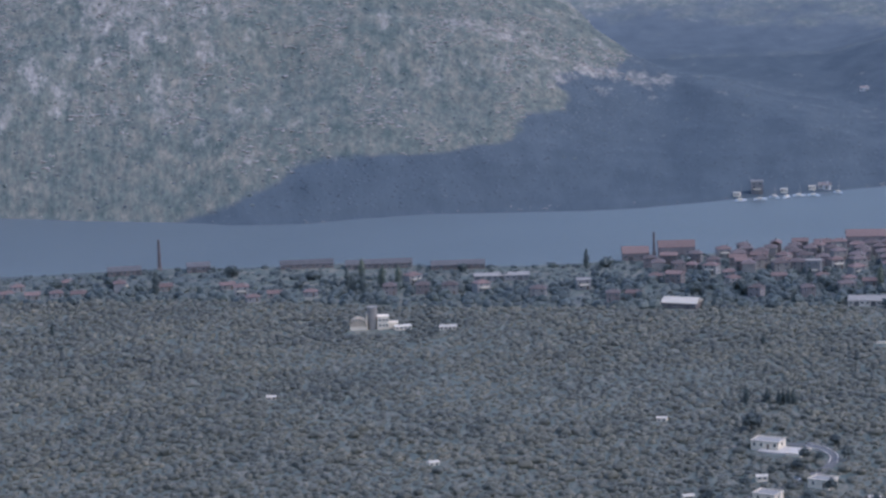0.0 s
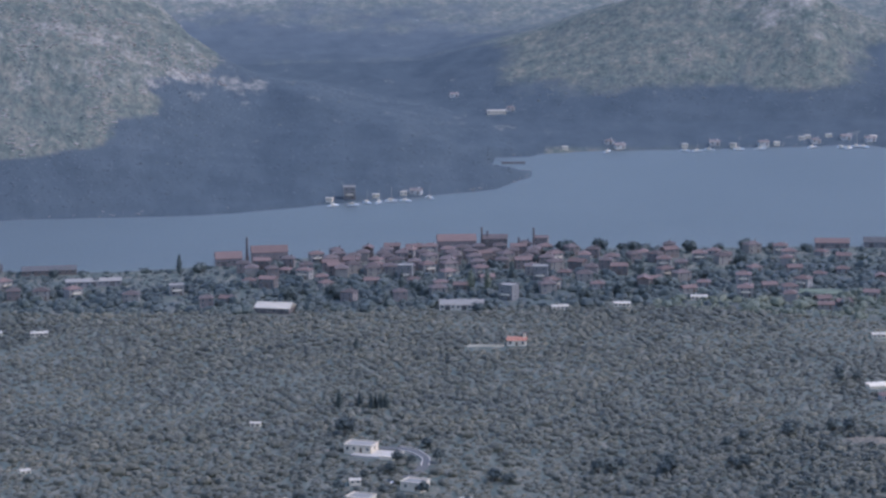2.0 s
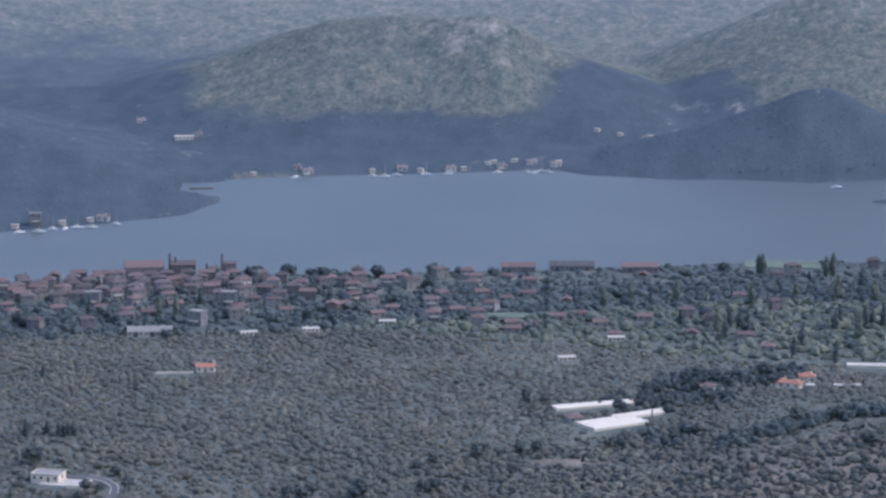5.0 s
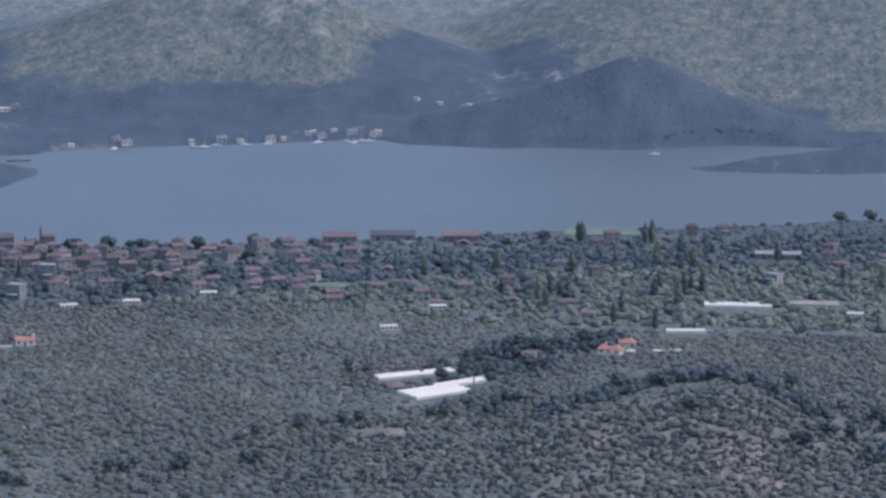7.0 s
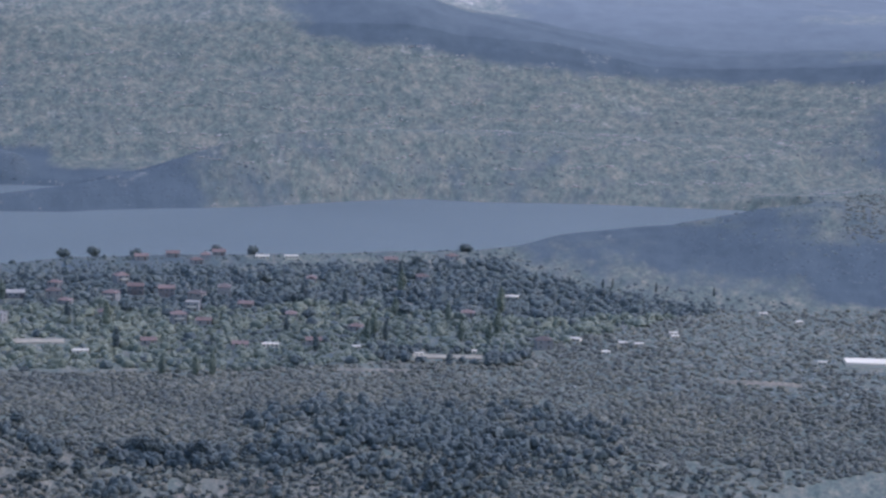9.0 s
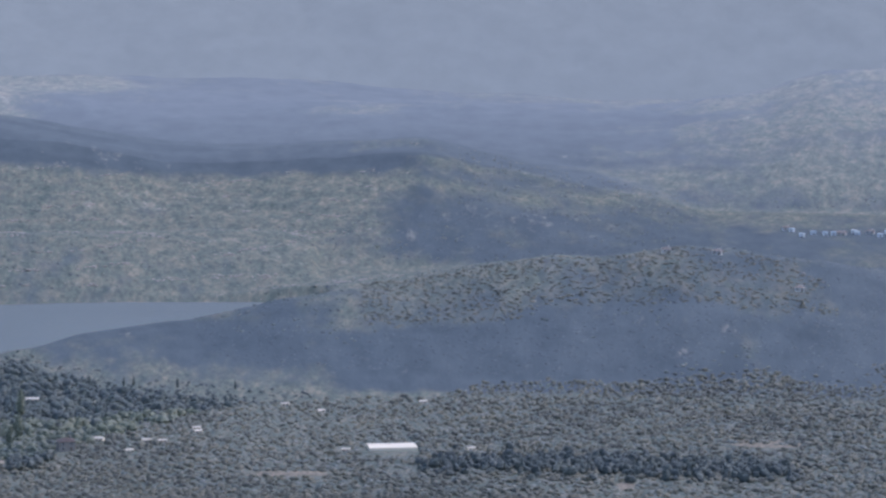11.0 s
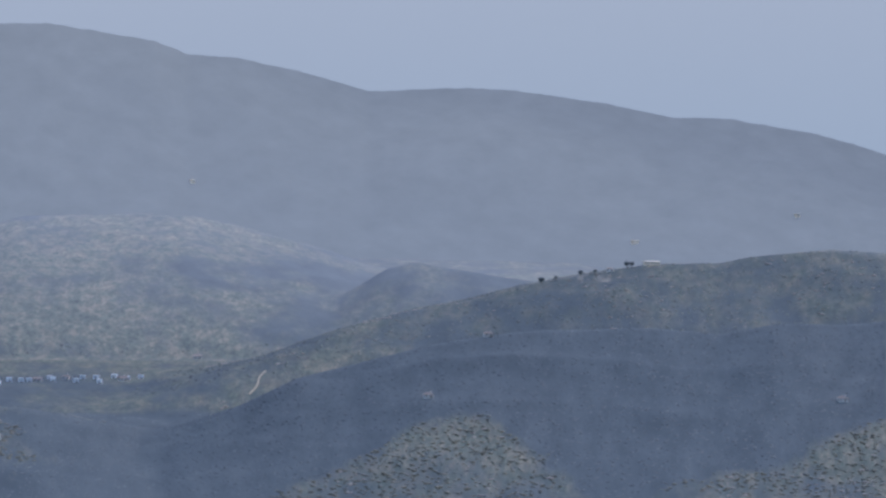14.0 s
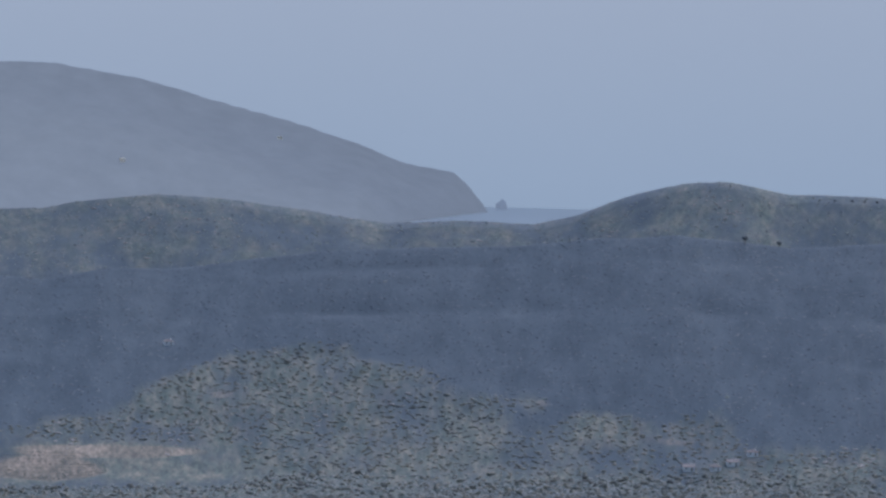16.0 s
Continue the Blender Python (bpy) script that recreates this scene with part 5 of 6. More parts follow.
def ribbon(name, rows, width, mat, label, category, lift=0.12, shaded=(0, 0)):
    """A road over the ground along rows of bearing and distance."""
    pts = [at(b, r) for b, r in rows]
    fine = []
    for a, b in zip(pts, pts[1:]):
        for k in range(6):
            fine.append(a.lerp(b, k / 6))
    fine.append(pts[-1])
    for _ in range(4):
        fine = [fine[0]] + [(fine[i - 1] + fine[i] * 2 + fine[i + 1]) / 4 for i in range(1, len(fine) - 1)] + [fine[-1]]
    bm = bmesh.new()
    rows_ = []
    for i, p in enumerate(fine):
        d = (fine[min(i + 1, len(fine) - 1)] - fine[max(i - 1, 0)]).normalized()
        s = Vector((d.y, -d.x, 0)).normalized() * width / 2
        q = []
        for k in (-1, 1):
            e = p + s * k
            z = float(ground_height(np.array([math.degrees(math.atan2(e.x, e.y))]), np.array([math.hypot(e.x, e.y)]))[0])
            q.append(bm.verts.new((e.x, e.y, max(z, p.z) + lift)))
        q += [bm.verts.new((q[1].co.x, q[1].co.y, q[1].co.z - 1.2)), bm.verts.new((q[0].co.x, q[0].co.y, q[0].co.z - 1.2))]
        rows_.append(q)
        x_, y_ = p.x, p.y
        if not shaded[0] < math.hypot(x_, y_) < shaded[1]:
            CLEARINGS.append((math.degrees(math.atan2(x_, y_)), math.hypot(x_, y_) - 2, width / 2 - 0.6, width / 2 + 0.6, 0))
    for a, b in zip(rows_, rows_[1:]):
        for i in range(4):
            bm.faces.new((a[i], a[(i + 1) % 4], b[(i + 1) % 4], b[i]))
    ob = part(name, bm, mat)
    return tagged(ob, label, category, kind="structure")


ribbon("road_bend", [(7.12, 1184), (7.5, 1182), (7.83, 1176), (8.09, 1163), (8.02, 1149), (7.82, 1138), (7.45, 1126), (7.08, 1113), (6.4, 1096), (5.96, 1086), (5.38, 1068)], 4.6, M["asphalt"], "winding grey asphalt road through the olive grove", "road", 0.25, (1090, 1150))
ribbon("road_edge_inner", [(7.48, 1178.6), (7.78, 1173), (8.01, 1162), (7.95, 1150)], 0.5, M["paving"], "white painted edge line along the road bend", "road edge", 0.62)
ribbon("road_edge_outer", [(7.52, 1185.4), (7.86, 1179.6), (8.16, 1165), (8.12, 1150)], 0.45, M["paving"], "pale low kerb along the road bend", "kerb", 0.62)
ribbon("track_hill", [(57.2, 2448), (57.38, 2475), (57.4, 2505), (57.54, 2530)], 1.9, M["stubble"], "pale dirt track on the hillside", "track", 0.6)
ribbon("track_crest", [(65.36, 2819), (65.46, 2824), (65.56, 2832)], 2.2, M["stubble"], "pale dirt track over the crest", "track", 0.6)


def field(label, b, r, hw, hd, turn, mat):
    """A level field, a hand above the plain."""
    bm = bmesh.new()
    block(bm, -hw, hw, -hd, hd, -1.0, 0.5)
    ob = tagged(part("field", bm, mat), label, "field", kind="structure")
    ob.matrix_basis = Matrix.Translation(at(b, r)) @ pose(0, 0, 0, 0, 0, -b + turn)
    CLEARINGS.append((b, r - 2, hw + 1, hd + 6, turn))
    return ob


M["meadow"] = plain("dry meadow grass", (0.155, 0.18, 0.12), 0.95, 0.2, 0.12)
field("light green meadow between gardens and trees", 16.28, 1561, 13, 7, 0, M["meadow"])
field("pale stubble field behind the olive grove", 34.9, 1492, 19, 5, 3, M["stubble"])
field("green shore meadow beside the water", 22.0, 1752, 24, 14, 2, M["meadow"])
field("pale dry yard between sheds", 26.4, 1522, 14, 6, 0, M["stubble"])


# small white blocks high on the far range, in place of pale tracks and buildings
for b_, slope_, w_ in ((65.06, -0.0562, 2.4), (68.38, -0.045, 1.6), (71.6, -0.0358, 1.4), (55.98, -0.0365, 1.3)):
    rows_ = np.abs((np.interp(b_, fb[0], np.arange(fb.shape[1])) - np.arange(fb.shape[1])))
    col = int(np.argmin(rows_))
    k_ = int(np.argmin(np.abs((fz[:, col] - 290) / fr[:, col] - slope_)))
    ob = copy_thing(PROTO["outhouse"], Matrix.Translation((fx[k_, col], fy[k_, col], fz[k_, col])) @ pose(0, 0, 0, 0, 0, -b_ + 25))
    ob.scale = (w_, 1.4, 1.6)
    tagged(ob, "small white block for a pale mark on the distant mountain")


# ---- single trees ----
def tree(kind, label, h, rad, seed, category, mat, group):
    """A tree with trunk, limbs and crown: cypress, poplar, pine or broadleaf."""
    rng = np.random.RandomState(seed)
    ob = tagged(new(kind), label, category, group)
    bm = bmesh.new()
    th = h * (0.25 if kind in ("cypress_tree", "poplar_tree") else 0.4)
    bmesh.ops.create_cone(bm, cap_ends=True, segments=8, radius1=0.05 * h ** 0.9, radius2=0.03 * h ** 0.9, depth=th + 0.8, matrix=Matrix.Translation((0, 0, th / 2 - 0.4)))
    part("trunk", bm, M["bark"], ob)
    if kind in ("broadleaf_tree", "pine_tree", "olive_tree"):
        for k in range(3):
            bm = bmesh.new()
            a = 360 / 3 * k + rng.rand() * 40
            bmesh.ops.create_cone(bm, cap_ends=True, segments=6, radius1=0.022 * h, radius2=0.01 * h, depth=h * 0.4, matrix=pose(0, 0, th * 0.75, 0, 0, a) @ pose(0, 0, 0, 38) @ Matrix.Translation((0, 0, h * 0.2)))
            part("limb", bm, M["bark"], ob)
    V, F, n = [], [], 0
    iv, jf = ico(1)
    tall = kind in ("cypress_tree", "poplar_tree")
    lobes = 9 if tall else 11
    for k in range(lobes):
        if tall:
            u = (k + 0.5) / lobes
            wdt = rad * (math.sin(math.pi * min(1, 0.18 + 0.82 * u)) ** 0.8 * (1.0 if kind == "poplar_tree" else (1.05 - 0.45 * u)) + 0.12)
            c = np.array([rng.normal() * rad * 0.12, rng.normal() * rad * 0.12, h * (0.1 + 0.82 * u)])
            s = np.array([wdt, wdt, h / lobes * 1.05])
        else:
            a, d = rng.rand() * 6.283, rad * 0.62 * rng.rand() ** 0.5
            c = np.array([math.cos(a) * d, math.sin(a) * d, h * (0.48 + 0.34 * rng.rand() * (1.1 - d / rad))])
            s = np.array([1, 1, 0.8]) * rad * (0.36 + 0.2 * rng.rand())
        V.append(iv * s * (1 + 0.35 * (rng.rand(len(iv), 1) - 0.5)) + c)
        F.append(jf + n)
        n += len(iv)
        for q in range(28):
            w = rng.normal(size=3)
            w /= np.linalg.norm(w)
            p = c + w * s * (0.9 + 0.35 * rng.rand())
            t1 = rng.normal(size=3)
            t2 = rng.normal(size=3)
            e = 0.12 * rad + 0.2
            V.append(np.array([p, p + t1 * e, p + t2 * e]))
            F.append(np.array([[n, n + 1, n + 2]]))
            n += 3
    if kind == "olive_tree":
        cv, cf = dome(rng, 12, 6, 46, 0.16, 0.8, 6)
        V, F = [cv * np.array([rad, rad, rad]) + np.array([0, 0, h * 0.16])], [cf]
    cr = new("crown", raw_mesh("crown", np.concatenate(V), np.concatenate(F), mat))
    cr.parent = ob
    return ob


TREES = {
    "cypress_tree": [("tall dark cypress standing above the grove", 9.0, 1.6, "cypress"), ("slim dark cypress among gardens", 12, 1.7, "broadleaf")],
    "poplar_tree": [("tall narrow poplar in full leaf", 15, 2.4, "orchard"), ("slender green poplar beside a field", 13, 2.1, "broadleaf")],
    "olive_tree": [("grey-green olive tree with a rounded crown", 4.6, 2.7, "olive"), ("old olive tree with a broad silvery crown", 5.0, 3.1, "olive"), ("small olive tree of the grove", 4.0, 2.4, "olive")],
    "pine_tree": [("dark rounded pine with dense crown", 10, 4.2, "pine"), ("broad dark pine on the rise", 8.5, 3.8, "pine"), ("small pine on a hill crest", 8, 3.0, "maquis")],
    "broadleaf_tree": [("large round dark green tree on the shore", 11, 5.2, "broadleaf"), ("green garden tree with full crown", 9, 4.2, "broadleaf"), ("spreading shade tree between houses", 8, 4.8, "broadleaf")],
}


def put_tree(kind, k, b, r, size=1.0):
    label, h, rad, mat = TREES[kind][k]
    key = kind + str(k)
    m = Matrix.Translation(at(b, r) - Vector((0, 0, 2.8 if kind == "broadleaf_tree" else 0.9 if kind == "olive_tree" else 0.1))) @ pose(0, 0, 0, 0, 0, rt.uniform(0, 360))
    if key not in PROTO:
        PROTO[key] = tree(kind, label, h, rad, 40 + len(PROTO), kind.replace("_tree", ""), M[mat], kind.replace("_tree", "") + " trees of the plain")
        PROTO[key].matrix_basis = m
        return PROTO[key]
    ob = copy_thing(PROTO[key], m)
    ob.scale = (size, size, size * rt.uniform(0.9, 1.15))
    return ob


for b_, r_ in ((6.25, 1267), (6.69, 1267), (6.93, 1261), (7.02, 1263), (7.13, 1261), (7.24, 1261), (6.63, 1399), (-8.18, 1487)):
    put_tree("cypress_tree", 0, b_, r_, 0.8)
for b_, r_ in ((22.44, 1481), (22.26, 1448), (23.14, 1432), (23.2, 1542), (23.87, 1543), (20.92, 1534), (21.3, 1525), (31.54, 1550), (33.61, 1537), (2.98, 1636), (12.6, 1600), (9.9, 1600), (7.6, 1560)):
    put_tree("cypress_tree", 1, b_, r_)
for b_, r_ in ((23.03, 1714), (22.9, 1712), (21.52, 1714), (21.6, 1712), (21.39, 1609), (28.95, 1423), (29.66, 1425), (30.01, 1426), (33.21, 1535), (35.17, 1541), (35.75, 1544), (18.3, 1590), (9.05, 1560), (9.4, 1552)):
    put_tree("poplar_tree", 0, b_, r_, 0.85)
for b_, r_ in ((36.7, 1760), (37.4, 1750), (38.1, 1742), (38.3, 1745), (39.2, 1735), (40.4, 1728)):
    put_tree("cypress_tree", 1, b_, r_, 0.5)
for k in range(36):
    b_ = rt.choice((rt.uniform(17, 31), rt.uniform(17, 28), rt.uniform(-8, 0), rt.uniform(30, 36)))
    g0, g1 = float(along(GROVE_BACK, b_)) + 15, float(along(NEAR_SHORE, min(b_, 36))) - 25
    put_tree("poplar_tree", k % 2, b_, rt.uniform(g0, max(g0 + 20, g0 + (g1 - g0) * 0.7)), rt.uniform(0.75, 1.1))
for b_, r_, s_ in ((11.72, 1702, 1.15), (12.2, 1706, 0.9), (12.7, 1706, 0.8), (11.05, 1700, 0.8), (13.6, 1690, 1.2), (14.2, 1700, 0.9), (14.75, 1705, 1.1), (15.3, 1702, 0.9), (16.0, 1705, 0.9), (26.9, 1822, 1.2), (27.5, 1826, 1.1),
                   (28.4, 1835, 1.0), (30.05, 1846, 1.2), (30.8, 1850, 1.0), (6.3, 1690, 0.8), (7.6, 1692, 0.7), (5.0, 1640, 1.2), (3.4, 1640, 1.1), (9.2, 1500, 1.0), (20.0, 1700, 1.0), (32.0, 1600, 1.1), (34.0, 1620, 1.1)):
    put_tree("broadleaf_tree", 0, b_, r_, s_ * 0.8)
for k in range(90):
    b_ = rt.choice((rt.uniform(-9, 36), rt.uniform(4.5, 14)))
    g0, g1 = float(along(GROVE_BACK, b_)), float(along(NEAR_SHORE, b_)) - 15
    put_tree("broadleaf_tree", 1 + k % 2, b_, rt.uniform(g0, g1), rt.uniform(0.7, 1.15))
for b_, r_, s_ in ((6.35, 1208, 0.7), (7.59, 1071, 0.95), (5.69, 1075, 0.7), (7.29, 1137, 0.6), (5.29, 1081, 0.6), (7.45, 1157, 0.6), (7.77, 1153, 0.5), (8.36, 1156, 0.7), (5.49, 1090, 0.5), (6.73, 1131, 0.45), (9.45, 1127, 0.6), (8.94, 1079, 0.6), (7.99, 1103, 0.6), (7.16, 1103, 0.5), (6.21, 1110, 0.6), (8.08, 1183, 0.6)):
    put_tree("pine_tree", 0, b_, r_, s_)
for k in range(60):
    b_, r_ = rt.choice(((rt.uniform(20.8, 26.8), 1240 + rt.uniform(-8, 10)), (rt.uniform(28.3, 30.2), 1204 + rt.uniform(-6, 8)), (rt.uniform(32.2, 37.5), 1160 + rt.uniform(-75, 95)), (rt.uniform(30.3, 31.6), 1095 + rt.uniform(-18, 22)), (rt.uniform(18.6, 20.9), 1325 + rt.uniform(-12, 12)), (rt.uniform(19.4, 22.4), 1372 + rt.uniform(-25, 18))))
    put_tree("pine_tree", k % 2, b_, r_, rt.uniform(0.55, 0.95))
for b_, r_, s_ in ((63.2, 2797, .5), (63.5, 2803, .6), (64.0, 2810, .8), (64.3, 2815, .6), (64.95, 2826, .95), (65.05, 2826, .8), (83.0, 2880, .45), (83.35, 2880, .55), (83.6, 2882, .45), (83.85, 2880, .5), (81.2, 2378, .8), (81.9, 2380, .7)):
    put_tree("pine_tree", 2, b_, r_, s_)

for b_, r_ in ((14.6, 1190), (14.8, 1150), (15.9, 1210), (16.8, 1226), (18.7, 1236), (20.0, 1245), (16.9, 1328), (18.6, 1303), (19.2, 1346), (19.8, 1320),
               (23.8, 1198), (26.2, 1152), (27.9, 1198), (27.0, 1170), (13.1, 1142), (12.0, 1142), (9.7, 1120), (29.8, 1120)):
    for k in range(3):
        put_tree("pine_tree", k % 2, b_ + rt.uniform(-0.3, 0.3), r_ + rt.uniform(-7, 7), rt.uniform(0.5, 0.8))

# ---- groves, woods and scrub ----
rs = np.random.RandomState(3)
OLIVES = [dome(rs, 7, 3, 12, 0.22, 0.85, 6) for _ in range(16)]
FAR_OLIVES = [dome(rs, 5, 3, 6, 0.26, 0.85, 5) for _ in range(16)]
BUSHES = [crown(rs, 1, 8, 0.45, 0.8, 0.0, 0.3) for _ in range(5)]
MOUNDS = [dome(rs, 6, 2, 0, 0.3, 0.8, 3, 1.7) for _ in range(8)]
BROADS = [dome(rs, 7, 3, 10, 0.24, 1.0, 6) for _ in range(12)]

b, r, x, y, rng = lattice(-10.5, 86, 1030, 1960, 4.1, 11, 0.5)
keep = (r < along(GROVE_BACK, b) + (14 + 70 * step01((b - 39) / 4) * step01((62 - b) / 4)) * fbm(x, y, 1 / 90, 3, 31) + 24 * step01((b - 39) / 4) * (rng.rand(len(b)) ** 2 - 0.3)) & clear_of(x, y, CLEARINGS, 1.2)
belt = np.exp(-((r - np.interp(b, [20.9, 21.9, 23.5, 25.2, 26.6], [1222, 1232, 1252, 1246, 1210])) / 12) ** 4) * band(b, 20.6, 26.9, 0.6)
keep &= rng.rand(len(b)) > 0.8 * np.maximum(belt, band(b, 31.4, 38.2, 2.0) * np.exp(-((r - 1215) / 100) ** 4) * np.clip(0.6 + 2.2 * fbm(x, y, 1 / 55, 3, 41), 0, 1))
keep &= r > np.interp(b, [-13, 18, 36, 44, 56, 62, 70, 90], [1010, 1000, 1040, 1260, 1440, 1520, 1600, 1620])
open_ground = fbm(x, y, 1 / 130, 4, 33) - 0.2 * step01((14 - b) / 3)
rise_open = band(b, 21.5, 33, 3.0) * step01((1225 - r) / 25)
keep &= rng.rand(len(b)) > 0.04 + 0.45 * step01((open_ground - 0.3) / 0.3) + rise_open * (0.04 + 0.9 * np.clip(fbm(x, y, 1 / 22, 3, 34), -0.05, 0.6))
x, y, b, r = x[keep], y[keep], b[keep], r[keep]
near = np.zeros(len(b), bool)
near[np.argsort(np.where((b > -9) & (b < 13) & (r > 1040) & (r < 1230), rng.rand(len(b)), 9))[:240]] = True
for k in np.nonzero(near)[0]:
    put_tree("olive_tree", int(k) % 3, float(b[k]), float(r[k]), 0.85 + 0.35 * ((int(k) * 37) % 100) / 100)
x, y, b, r = x[~near], y[~near], b[~near], r[~near]
places = np.stack([x, y, ground_height(b, r) - 0.6, (1.75 + 1.1 * rng.rand(len(x)) ** 2) * (1 + 0.3 * fbm(x, y, 1 / 60, 2, 36))], -1)
close = r < 1400
mixed = (r > 1400) & (b > 36) & (rng.rand(len(b)) < 0.36 * step01((b - 36) / 5) + 0.3 * step01((b - 56) / 8))
scatter("foot_wood", FAR_OLIVES, places[mixed], M["scrub"], "mixed grey-green trees between olives below the wooded ridge", "trees", 19, (0.5, 0.8))
scatter("olive_grove", OLIVES, places[close], M["olive"], "dense grey-green olive grove covering the plain", "olive grove", 5, (0.8, 1.2))
scatter("distant_olive_grove", FAR_OLIVES, places[~close & ~mixed], M["olive"], "grey-green olive grove reaching back to the gardens", "olive grove", 15, (0.75, 1.1))

b, r, x, y, rng = lattice(-10.5, 86, 1700, 2960, 5.6, 12, 0.5)
z = ground_height(b, r)
sc, wo, st = ground_cover(b, r, z)
hid = (b > 54) & (r > 2390) & (r < 2500)
back = (r > 2600) & (b < 45)
mottle = 0.34 * fbm(x, y, 1 / 32, 3, 37)
# mounds follow the dark cover, so they also mark the painted cloud shade
shade_woods = (z > 3.5) & ~hid & ~back & (wo + mottle > 0.46) & (r < 2640)
bay = (b < 10.5) & (r > 1840)
foot = (b > 43) & (r < 2160) & (wo < 0.43)
shade_woods &= ~(foot & (r < along(GROVE_BACK, b) - 10))
low = (z > 4) & ~hid & ~back & ~shade_woods & (rng.rand(len(b)) < np.where(bay, 0.3, np.where(foot, 0.85, np.where((b > 52) & (wo > 0.5), 0.1, np.clip(0.25 + 0.6 * wo, 0, 0.5))))) & ~(foot & (r < along(GROVE_BACK, b) - 10))
low &= ~((b > 65.5) & (b < 71) & (r < 1905))
dark = rng.rand(len(b)) < np.where(bay, 0.45, np.where(foot, 0.12, 0.3))
size = rng.rand(len(b))
places = np.stack([x, y, z - 0.45, 1.7 + 1.3 * size], -1)[shade_woods]
scatter("hillside_shade_woods", MOUNDS, places, M["maquis"], "closed dark maquis woodland standing in for cloud shade on the hillsides", "woodland", 6, (0.23, 0.37), True)
places = np.stack([x, y, z - 0.3, 0.9 + 1.7 * size ** 2], -1)
olives = foot & (rng.rand(len(b)) < 0.85)
slope = places[low & ~dark & olives]
slope[:, 3] = 1.5 + 0.55 * slope[:, 3]
scatter("slope_olives", FAR_OLIVES, slope, M["olive"], "grey-green olives and scrub oaks on the lower slopes", "trees", 21, (0.3, 0.5), True)
scatter("hillside_scrub", MOUNDS, places[low & ~dark & ~olives], M["scrub"], "low grey-green scrub scattered on the hillsides", "scrub", 16, (0.5, 0.85))
scatter("hillside_bushes", MOUNDS, places[low & dark], M["maquis"], "dark evergreen bushes scattered on the hillsides", "bushes", 18, (0.4, 0.7), True)

b, r, x, y, rng = lattice(-10.5, 46, 1440, 2000, 5.2, 13, 0.48)
shore = np.where(b > 36, np.interp(b, [36, 36.6, 37.9, 39.6, 41.3, 42.8, 45], [1905, 1850, 1800, 1752, 1718, 1697, 1680]) + 25 * fbm(x, y, 1 / 50, 2, 38), along(NEAR_SHORE, b) - 12)
keep = (r > along(GROVE_BACK, b) - 6) & (r < shore) & clear_of(x, y, CLEARINGS, np.where((b > 4) & (b < 16), 0.0, 0.4))
dens = 0.8 + 0.5 * fbm(x, y, 1 / 70, 3, 35) + 0.2 * step01((b - 22) / 8) - 0.15 * step01((b - 39) / 4)
keep &= rng.rand(len(b)) < dens
# trees past this edge get the dark leaves, imitating a cloud's shade
edge = np.interp(b, [11.5, 13, 16, 18, 36], [1400, 1545, 1565, 1608, 1636]) + 45 * fbm(x, y, 1 / 60, 3, 39)
keep_light = keep & (r < edge) & (rng.rand(len(b)) < 0.9)
for name, k, mat, label, seed in (("garden_trees", keep & ~keep_light, "broadleaf", "garden and roadside trees between houses, darkened for cloud shade", 7), ("orchard_trees", keep_light, "orchard", "light green orchards and hedges behind the olive grove, in sunlit tone", 17)):
    places = np.stack([x, y, ground_height(b, r) - 1.0, (2.2 + 2.4 * rng.rand(len(x)) ** 3) * (1 - (0.35 + 0.2 * step01((b - 26) / 4)) * step01((r - shore + 90) / 60))], -1)[k]
    scatter(name, BROADS, places, M[mat], label, "trees", seed, (0.8, 1.2))

# pines in stands on the near rise and in the east
b, r, x, y, rng = lattice(16, 86, 1040, 1930, 4.1, 14, 0.5)
n = fbm(x, y, 1 / 55, 3, 41)
arc = np.interp(b, [20.9, 21.9, 23.5, 25.2, 26.6], [1222, 1232, 1252, 1246, 1210])
stand = (np.exp(-((r - arc) / 11) ** 4) * band(b, 20.6, 26.9, 0.6) * 0.95 + np.exp(-((r - 1203) / 16) ** 4) * band(b, 28.0, 30.5, 0.5)
         + np.exp(-((r - 1150) / 9) ** 2) * band(b, 27.6, 28.5, 0.4) + np.exp(-((r - 1092) / 24) ** 2) * band(b, 30.2, 31.6, 0.6)
         + np.exp(-((r - 1215) / 105) ** 4) * band(b, 31.4, 38.2, 2.0) * np.clip(0.5 + 2.4 * n, 0, 1) + np.exp(-((r - 1324) / 13) ** 2) * band(b, 18.5, 21.0, 0.5)
         + np.exp(-((r - 1250) / 12) ** 2) * band(b, 19.2, 20.2, 0.4)
         + np.exp(-((r - 1375) / 18) ** 2) * band(b, 19.3, 22.6, 0.5)
         + band(b, 44.5, 52, 1) * np.exp(-((r - 1480) / 22) ** 2) + band(b, 33.4, 36.5, 0.5) * np.exp(-((r - 1492) / 18) ** 4))
keep = (rng.rand(len(b)) < stand) & clear_of(x, y, CLEARINGS, 2.0)
x, y, b, r = x[keep], y[keep], b[keep], r[keep]
places = np.stack([x, y, ground_height(b, r) - 0.3, 2.1 + 1.4 * rng.rand(len(x))], -1)
scatter("pine_stand", BROADS, places, M["pine"], "dark stands of young pines on the low rise", "pine wood", 8, (0.9, 1.5))

# low dark shrubs between the nearest olives on the rise
b, r, x, y, rng = lattice(15, 42, 1000, 1225, 4.6, 51, 0.5)
keep = (rng.rand(len(b)) < band(b, 15, 41, 2.0) * (0.85 + 1.3 * fbm(x, y, 1 / 36, 3, 52))) & clear_of(x, y, CLEARINGS, 0.6)
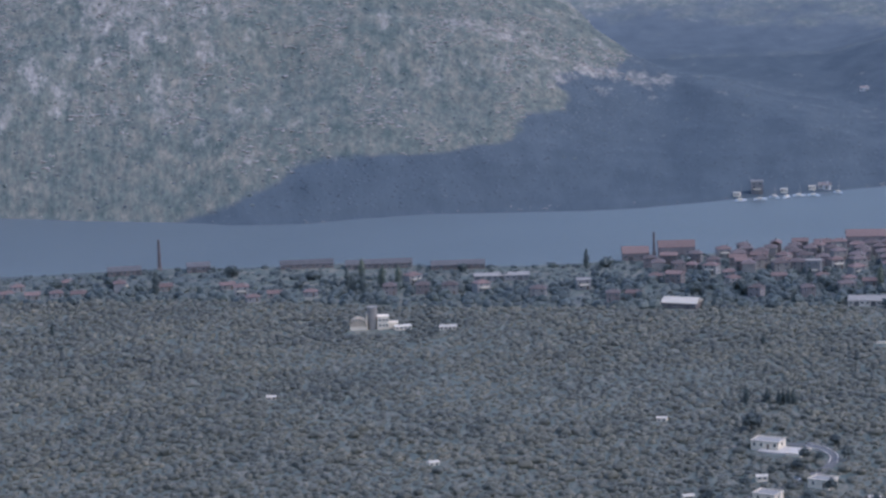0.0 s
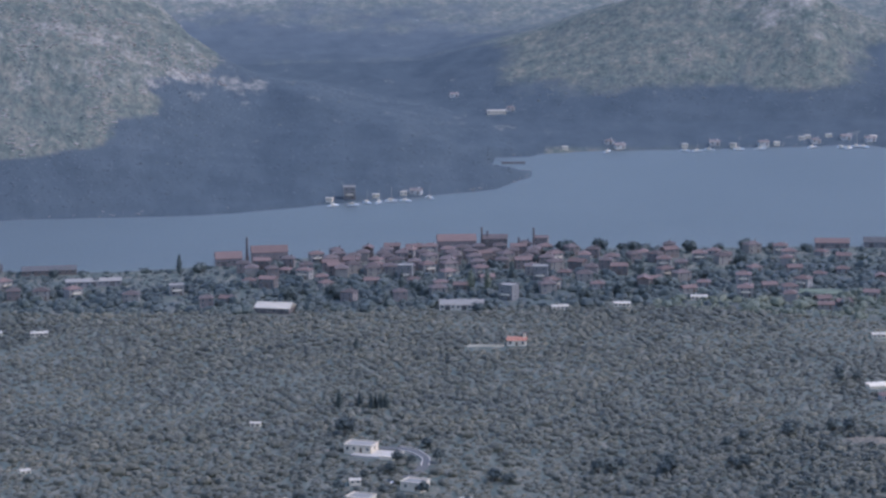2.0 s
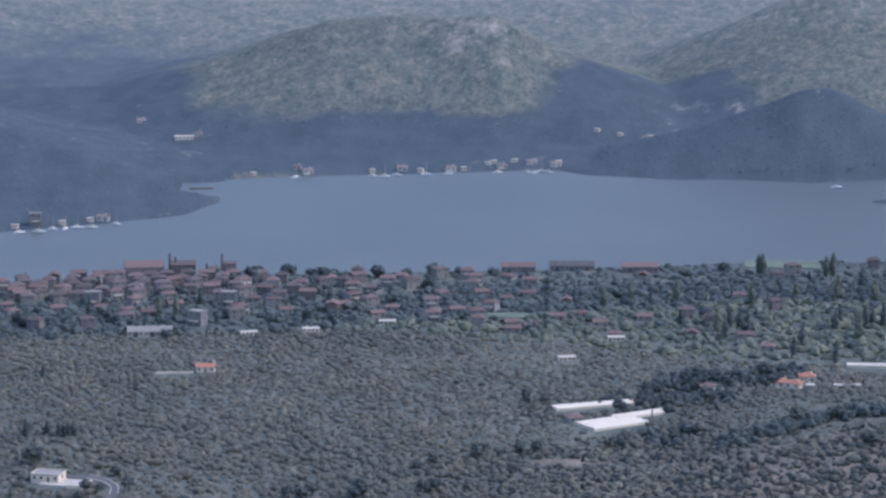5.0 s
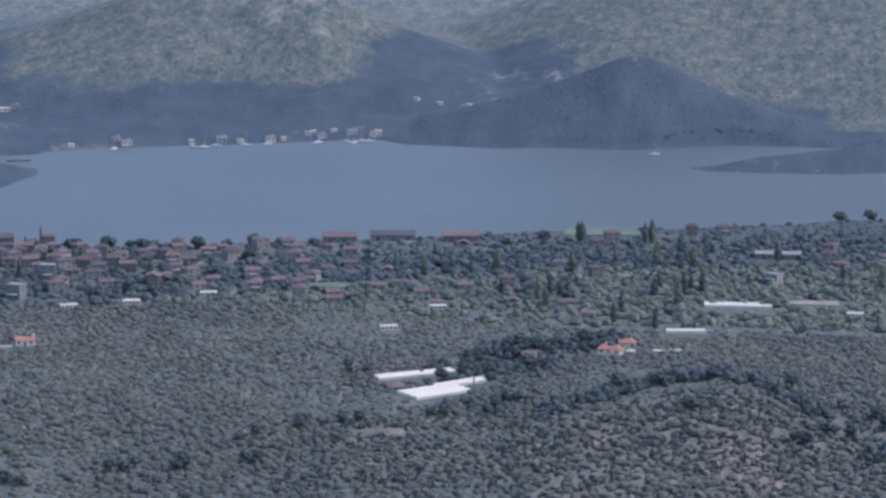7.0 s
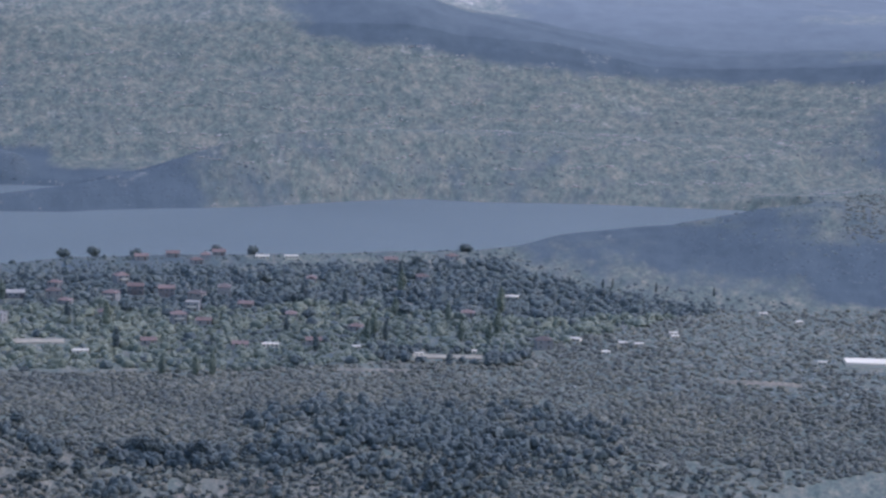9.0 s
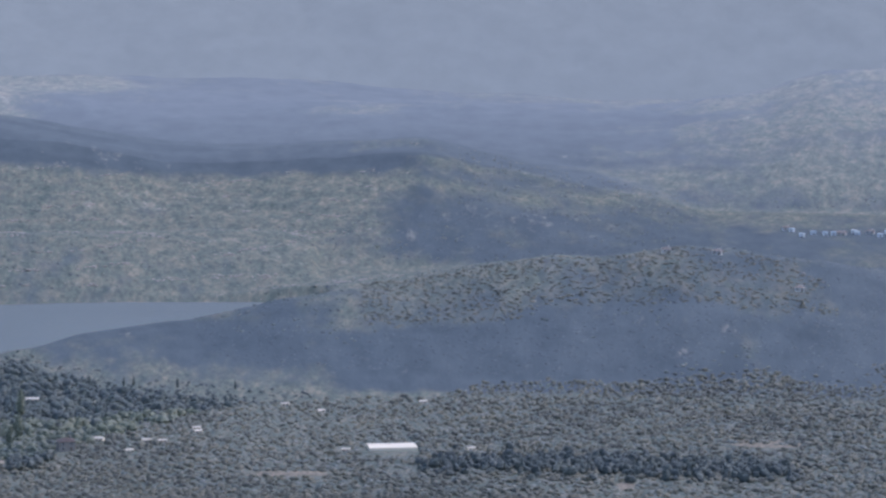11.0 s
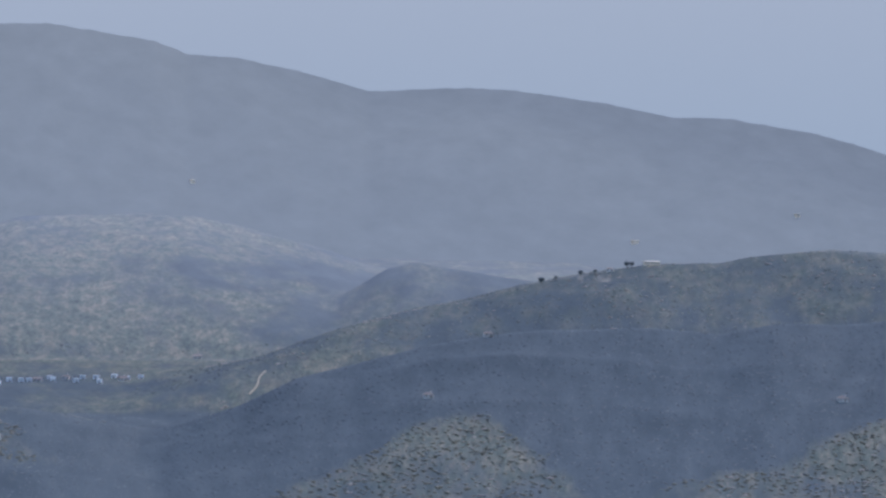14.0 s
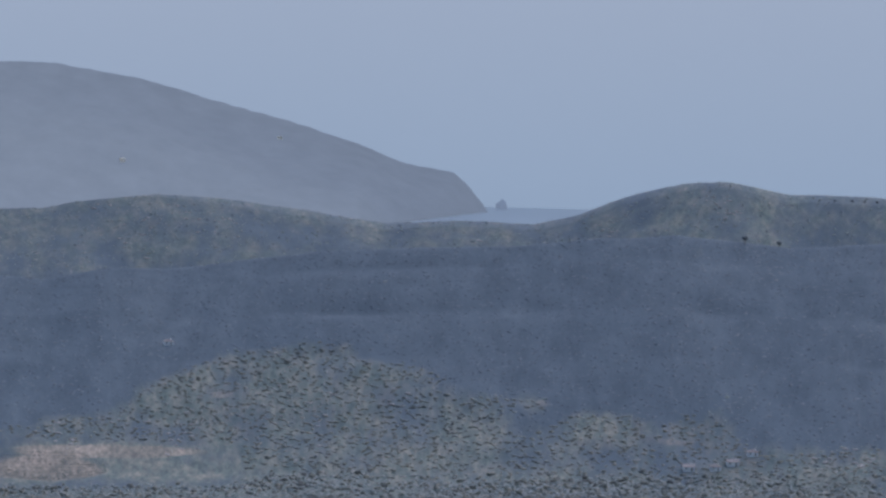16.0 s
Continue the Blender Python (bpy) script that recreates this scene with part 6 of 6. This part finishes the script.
places = np.stack([x, y, ground_height(b, r) - 0.1, 1.1 + 1.0 * rng.rand(len(b))], -1)[keep]
scatter("low_shrubs", BUSHES, places, M["pine"], "dark low evergreen shrubs between olive trees", "shrubs", 53)

# limestone outcrops and the stone banks of old terraces
ROCKS = []
for k in range(5):
    rv, rf = ico(1)
    rf = rf[rv[rf].mean(1)[:, 2] > -0.45]
    ROCKS.append((rv * (1 + 0.5 * (rs.rand(len(rv), 1) - 0.5)) * np.array([1.3, 1.0, 0.3]), rf))
b, r, x, y, rng = lattice(-13, 88, 1850, 2960, 3.6, 61, 0.5)
z = ground_height(b, r)
sc, wo, st = ground_cover(b, r, z)
n1, n2 = fbm(np.radians(b) * 2300, r * 0.3, 1 / 30, 4, 62), fbm(np.radians(b) * 2300, r * 0.3, 1 / 120, 3, 63)
bay = (b < 10.5) & (r > 1860) & (r < 2800)
ridge = np.exp(-((r - 2345 + 40 * n2) / 16) ** 2) * band(b, 0.0, 4.6, 1.0)
chance = np.where(bay, 0.30 * step01((n1 + 0.1) / 0.3) * step01((z - 12) / 20) + 0.4 * ridge * (0.6 + n1), 0)
chance = np.where((b > 10.5) & (b < 21.5) & (r > 2200) & (r < 2850), 0.14 * step01((z - 20) / 25) * step01((n1 + 0.05) / 0.3), chance)
terrace = (np.mod(z + 2.5 * n2, 7.5) < 1.1) & (n2 > -0.25)
chance = np.where((b > 22) & (b < 44) & (r > 2180) & (r < 2860), 0.02 * step01((n1 + 0.05) / 0.3) + 0.5 * terrace * step01((n1 + 0.2) / 0.3), chance)
chance = np.where((b > 52) & (r < 2860), 0.08 * step01((n1 - 0.05) / 0.3), chance)
chance = np.where((b > 44) & (b < 62) & (r > 2860), 0.10 * step01((z - 50) / 25) * step01(n1 / 0.25), chance)
chance = np.where((wo > 0.42) & ~(ridge > 0.3), 0.0, chance)
rim = (z > 0.2) & (z < 1.8) & (b < 44) & (r > 1855)
keep = (rng.rand(len(b)) < np.where(rim, 0.22 * step01((n1 + 0.15) / 0.3), chance * (z > 5)))
places = np.stack([x, y, z + 0.05, (0.8 + 1.9 * rng.rand(len(b)) ** 2) * np.where(rim, 0.5, 1.0)], -1)[keep]
scatter("limestone_outcrops", ROCKS, places, M["limestone"], "pale limestone outcrops and terrace banks among scrub", "rocks", 64)

# low rows of vines in the pale field
rows_b, rows_r = np.meshgrid(np.arange(65.9, 68.2, 0.055), np.arange(1790, 1880, 7.0))
rng = np.random.RandomState(9)
b, r = rows_b.ravel() + rng.normal(size=rows_b.size) * 0.008, rows_r.ravel() + rng.normal(size=rows_b.size) * 0.6
places = np.stack([np.sin(np.radians(b)) * r, np.cos(np.radians(b)) * r, ground_height(b, r), 0.5 + 0.4 * rng.rand(len(b))], -1)
scatter("vine_rows", BUSHES, places[(np.hypot((b - 67.05) / 1.15, (r - 1838) / 46) < 1 + 0.25 * fbm(places[:, 0], places[:, 1], 1 / 30, 2, 44))], M["scrub"], "rows of low bushes planted in a pale field", "vines", 10)
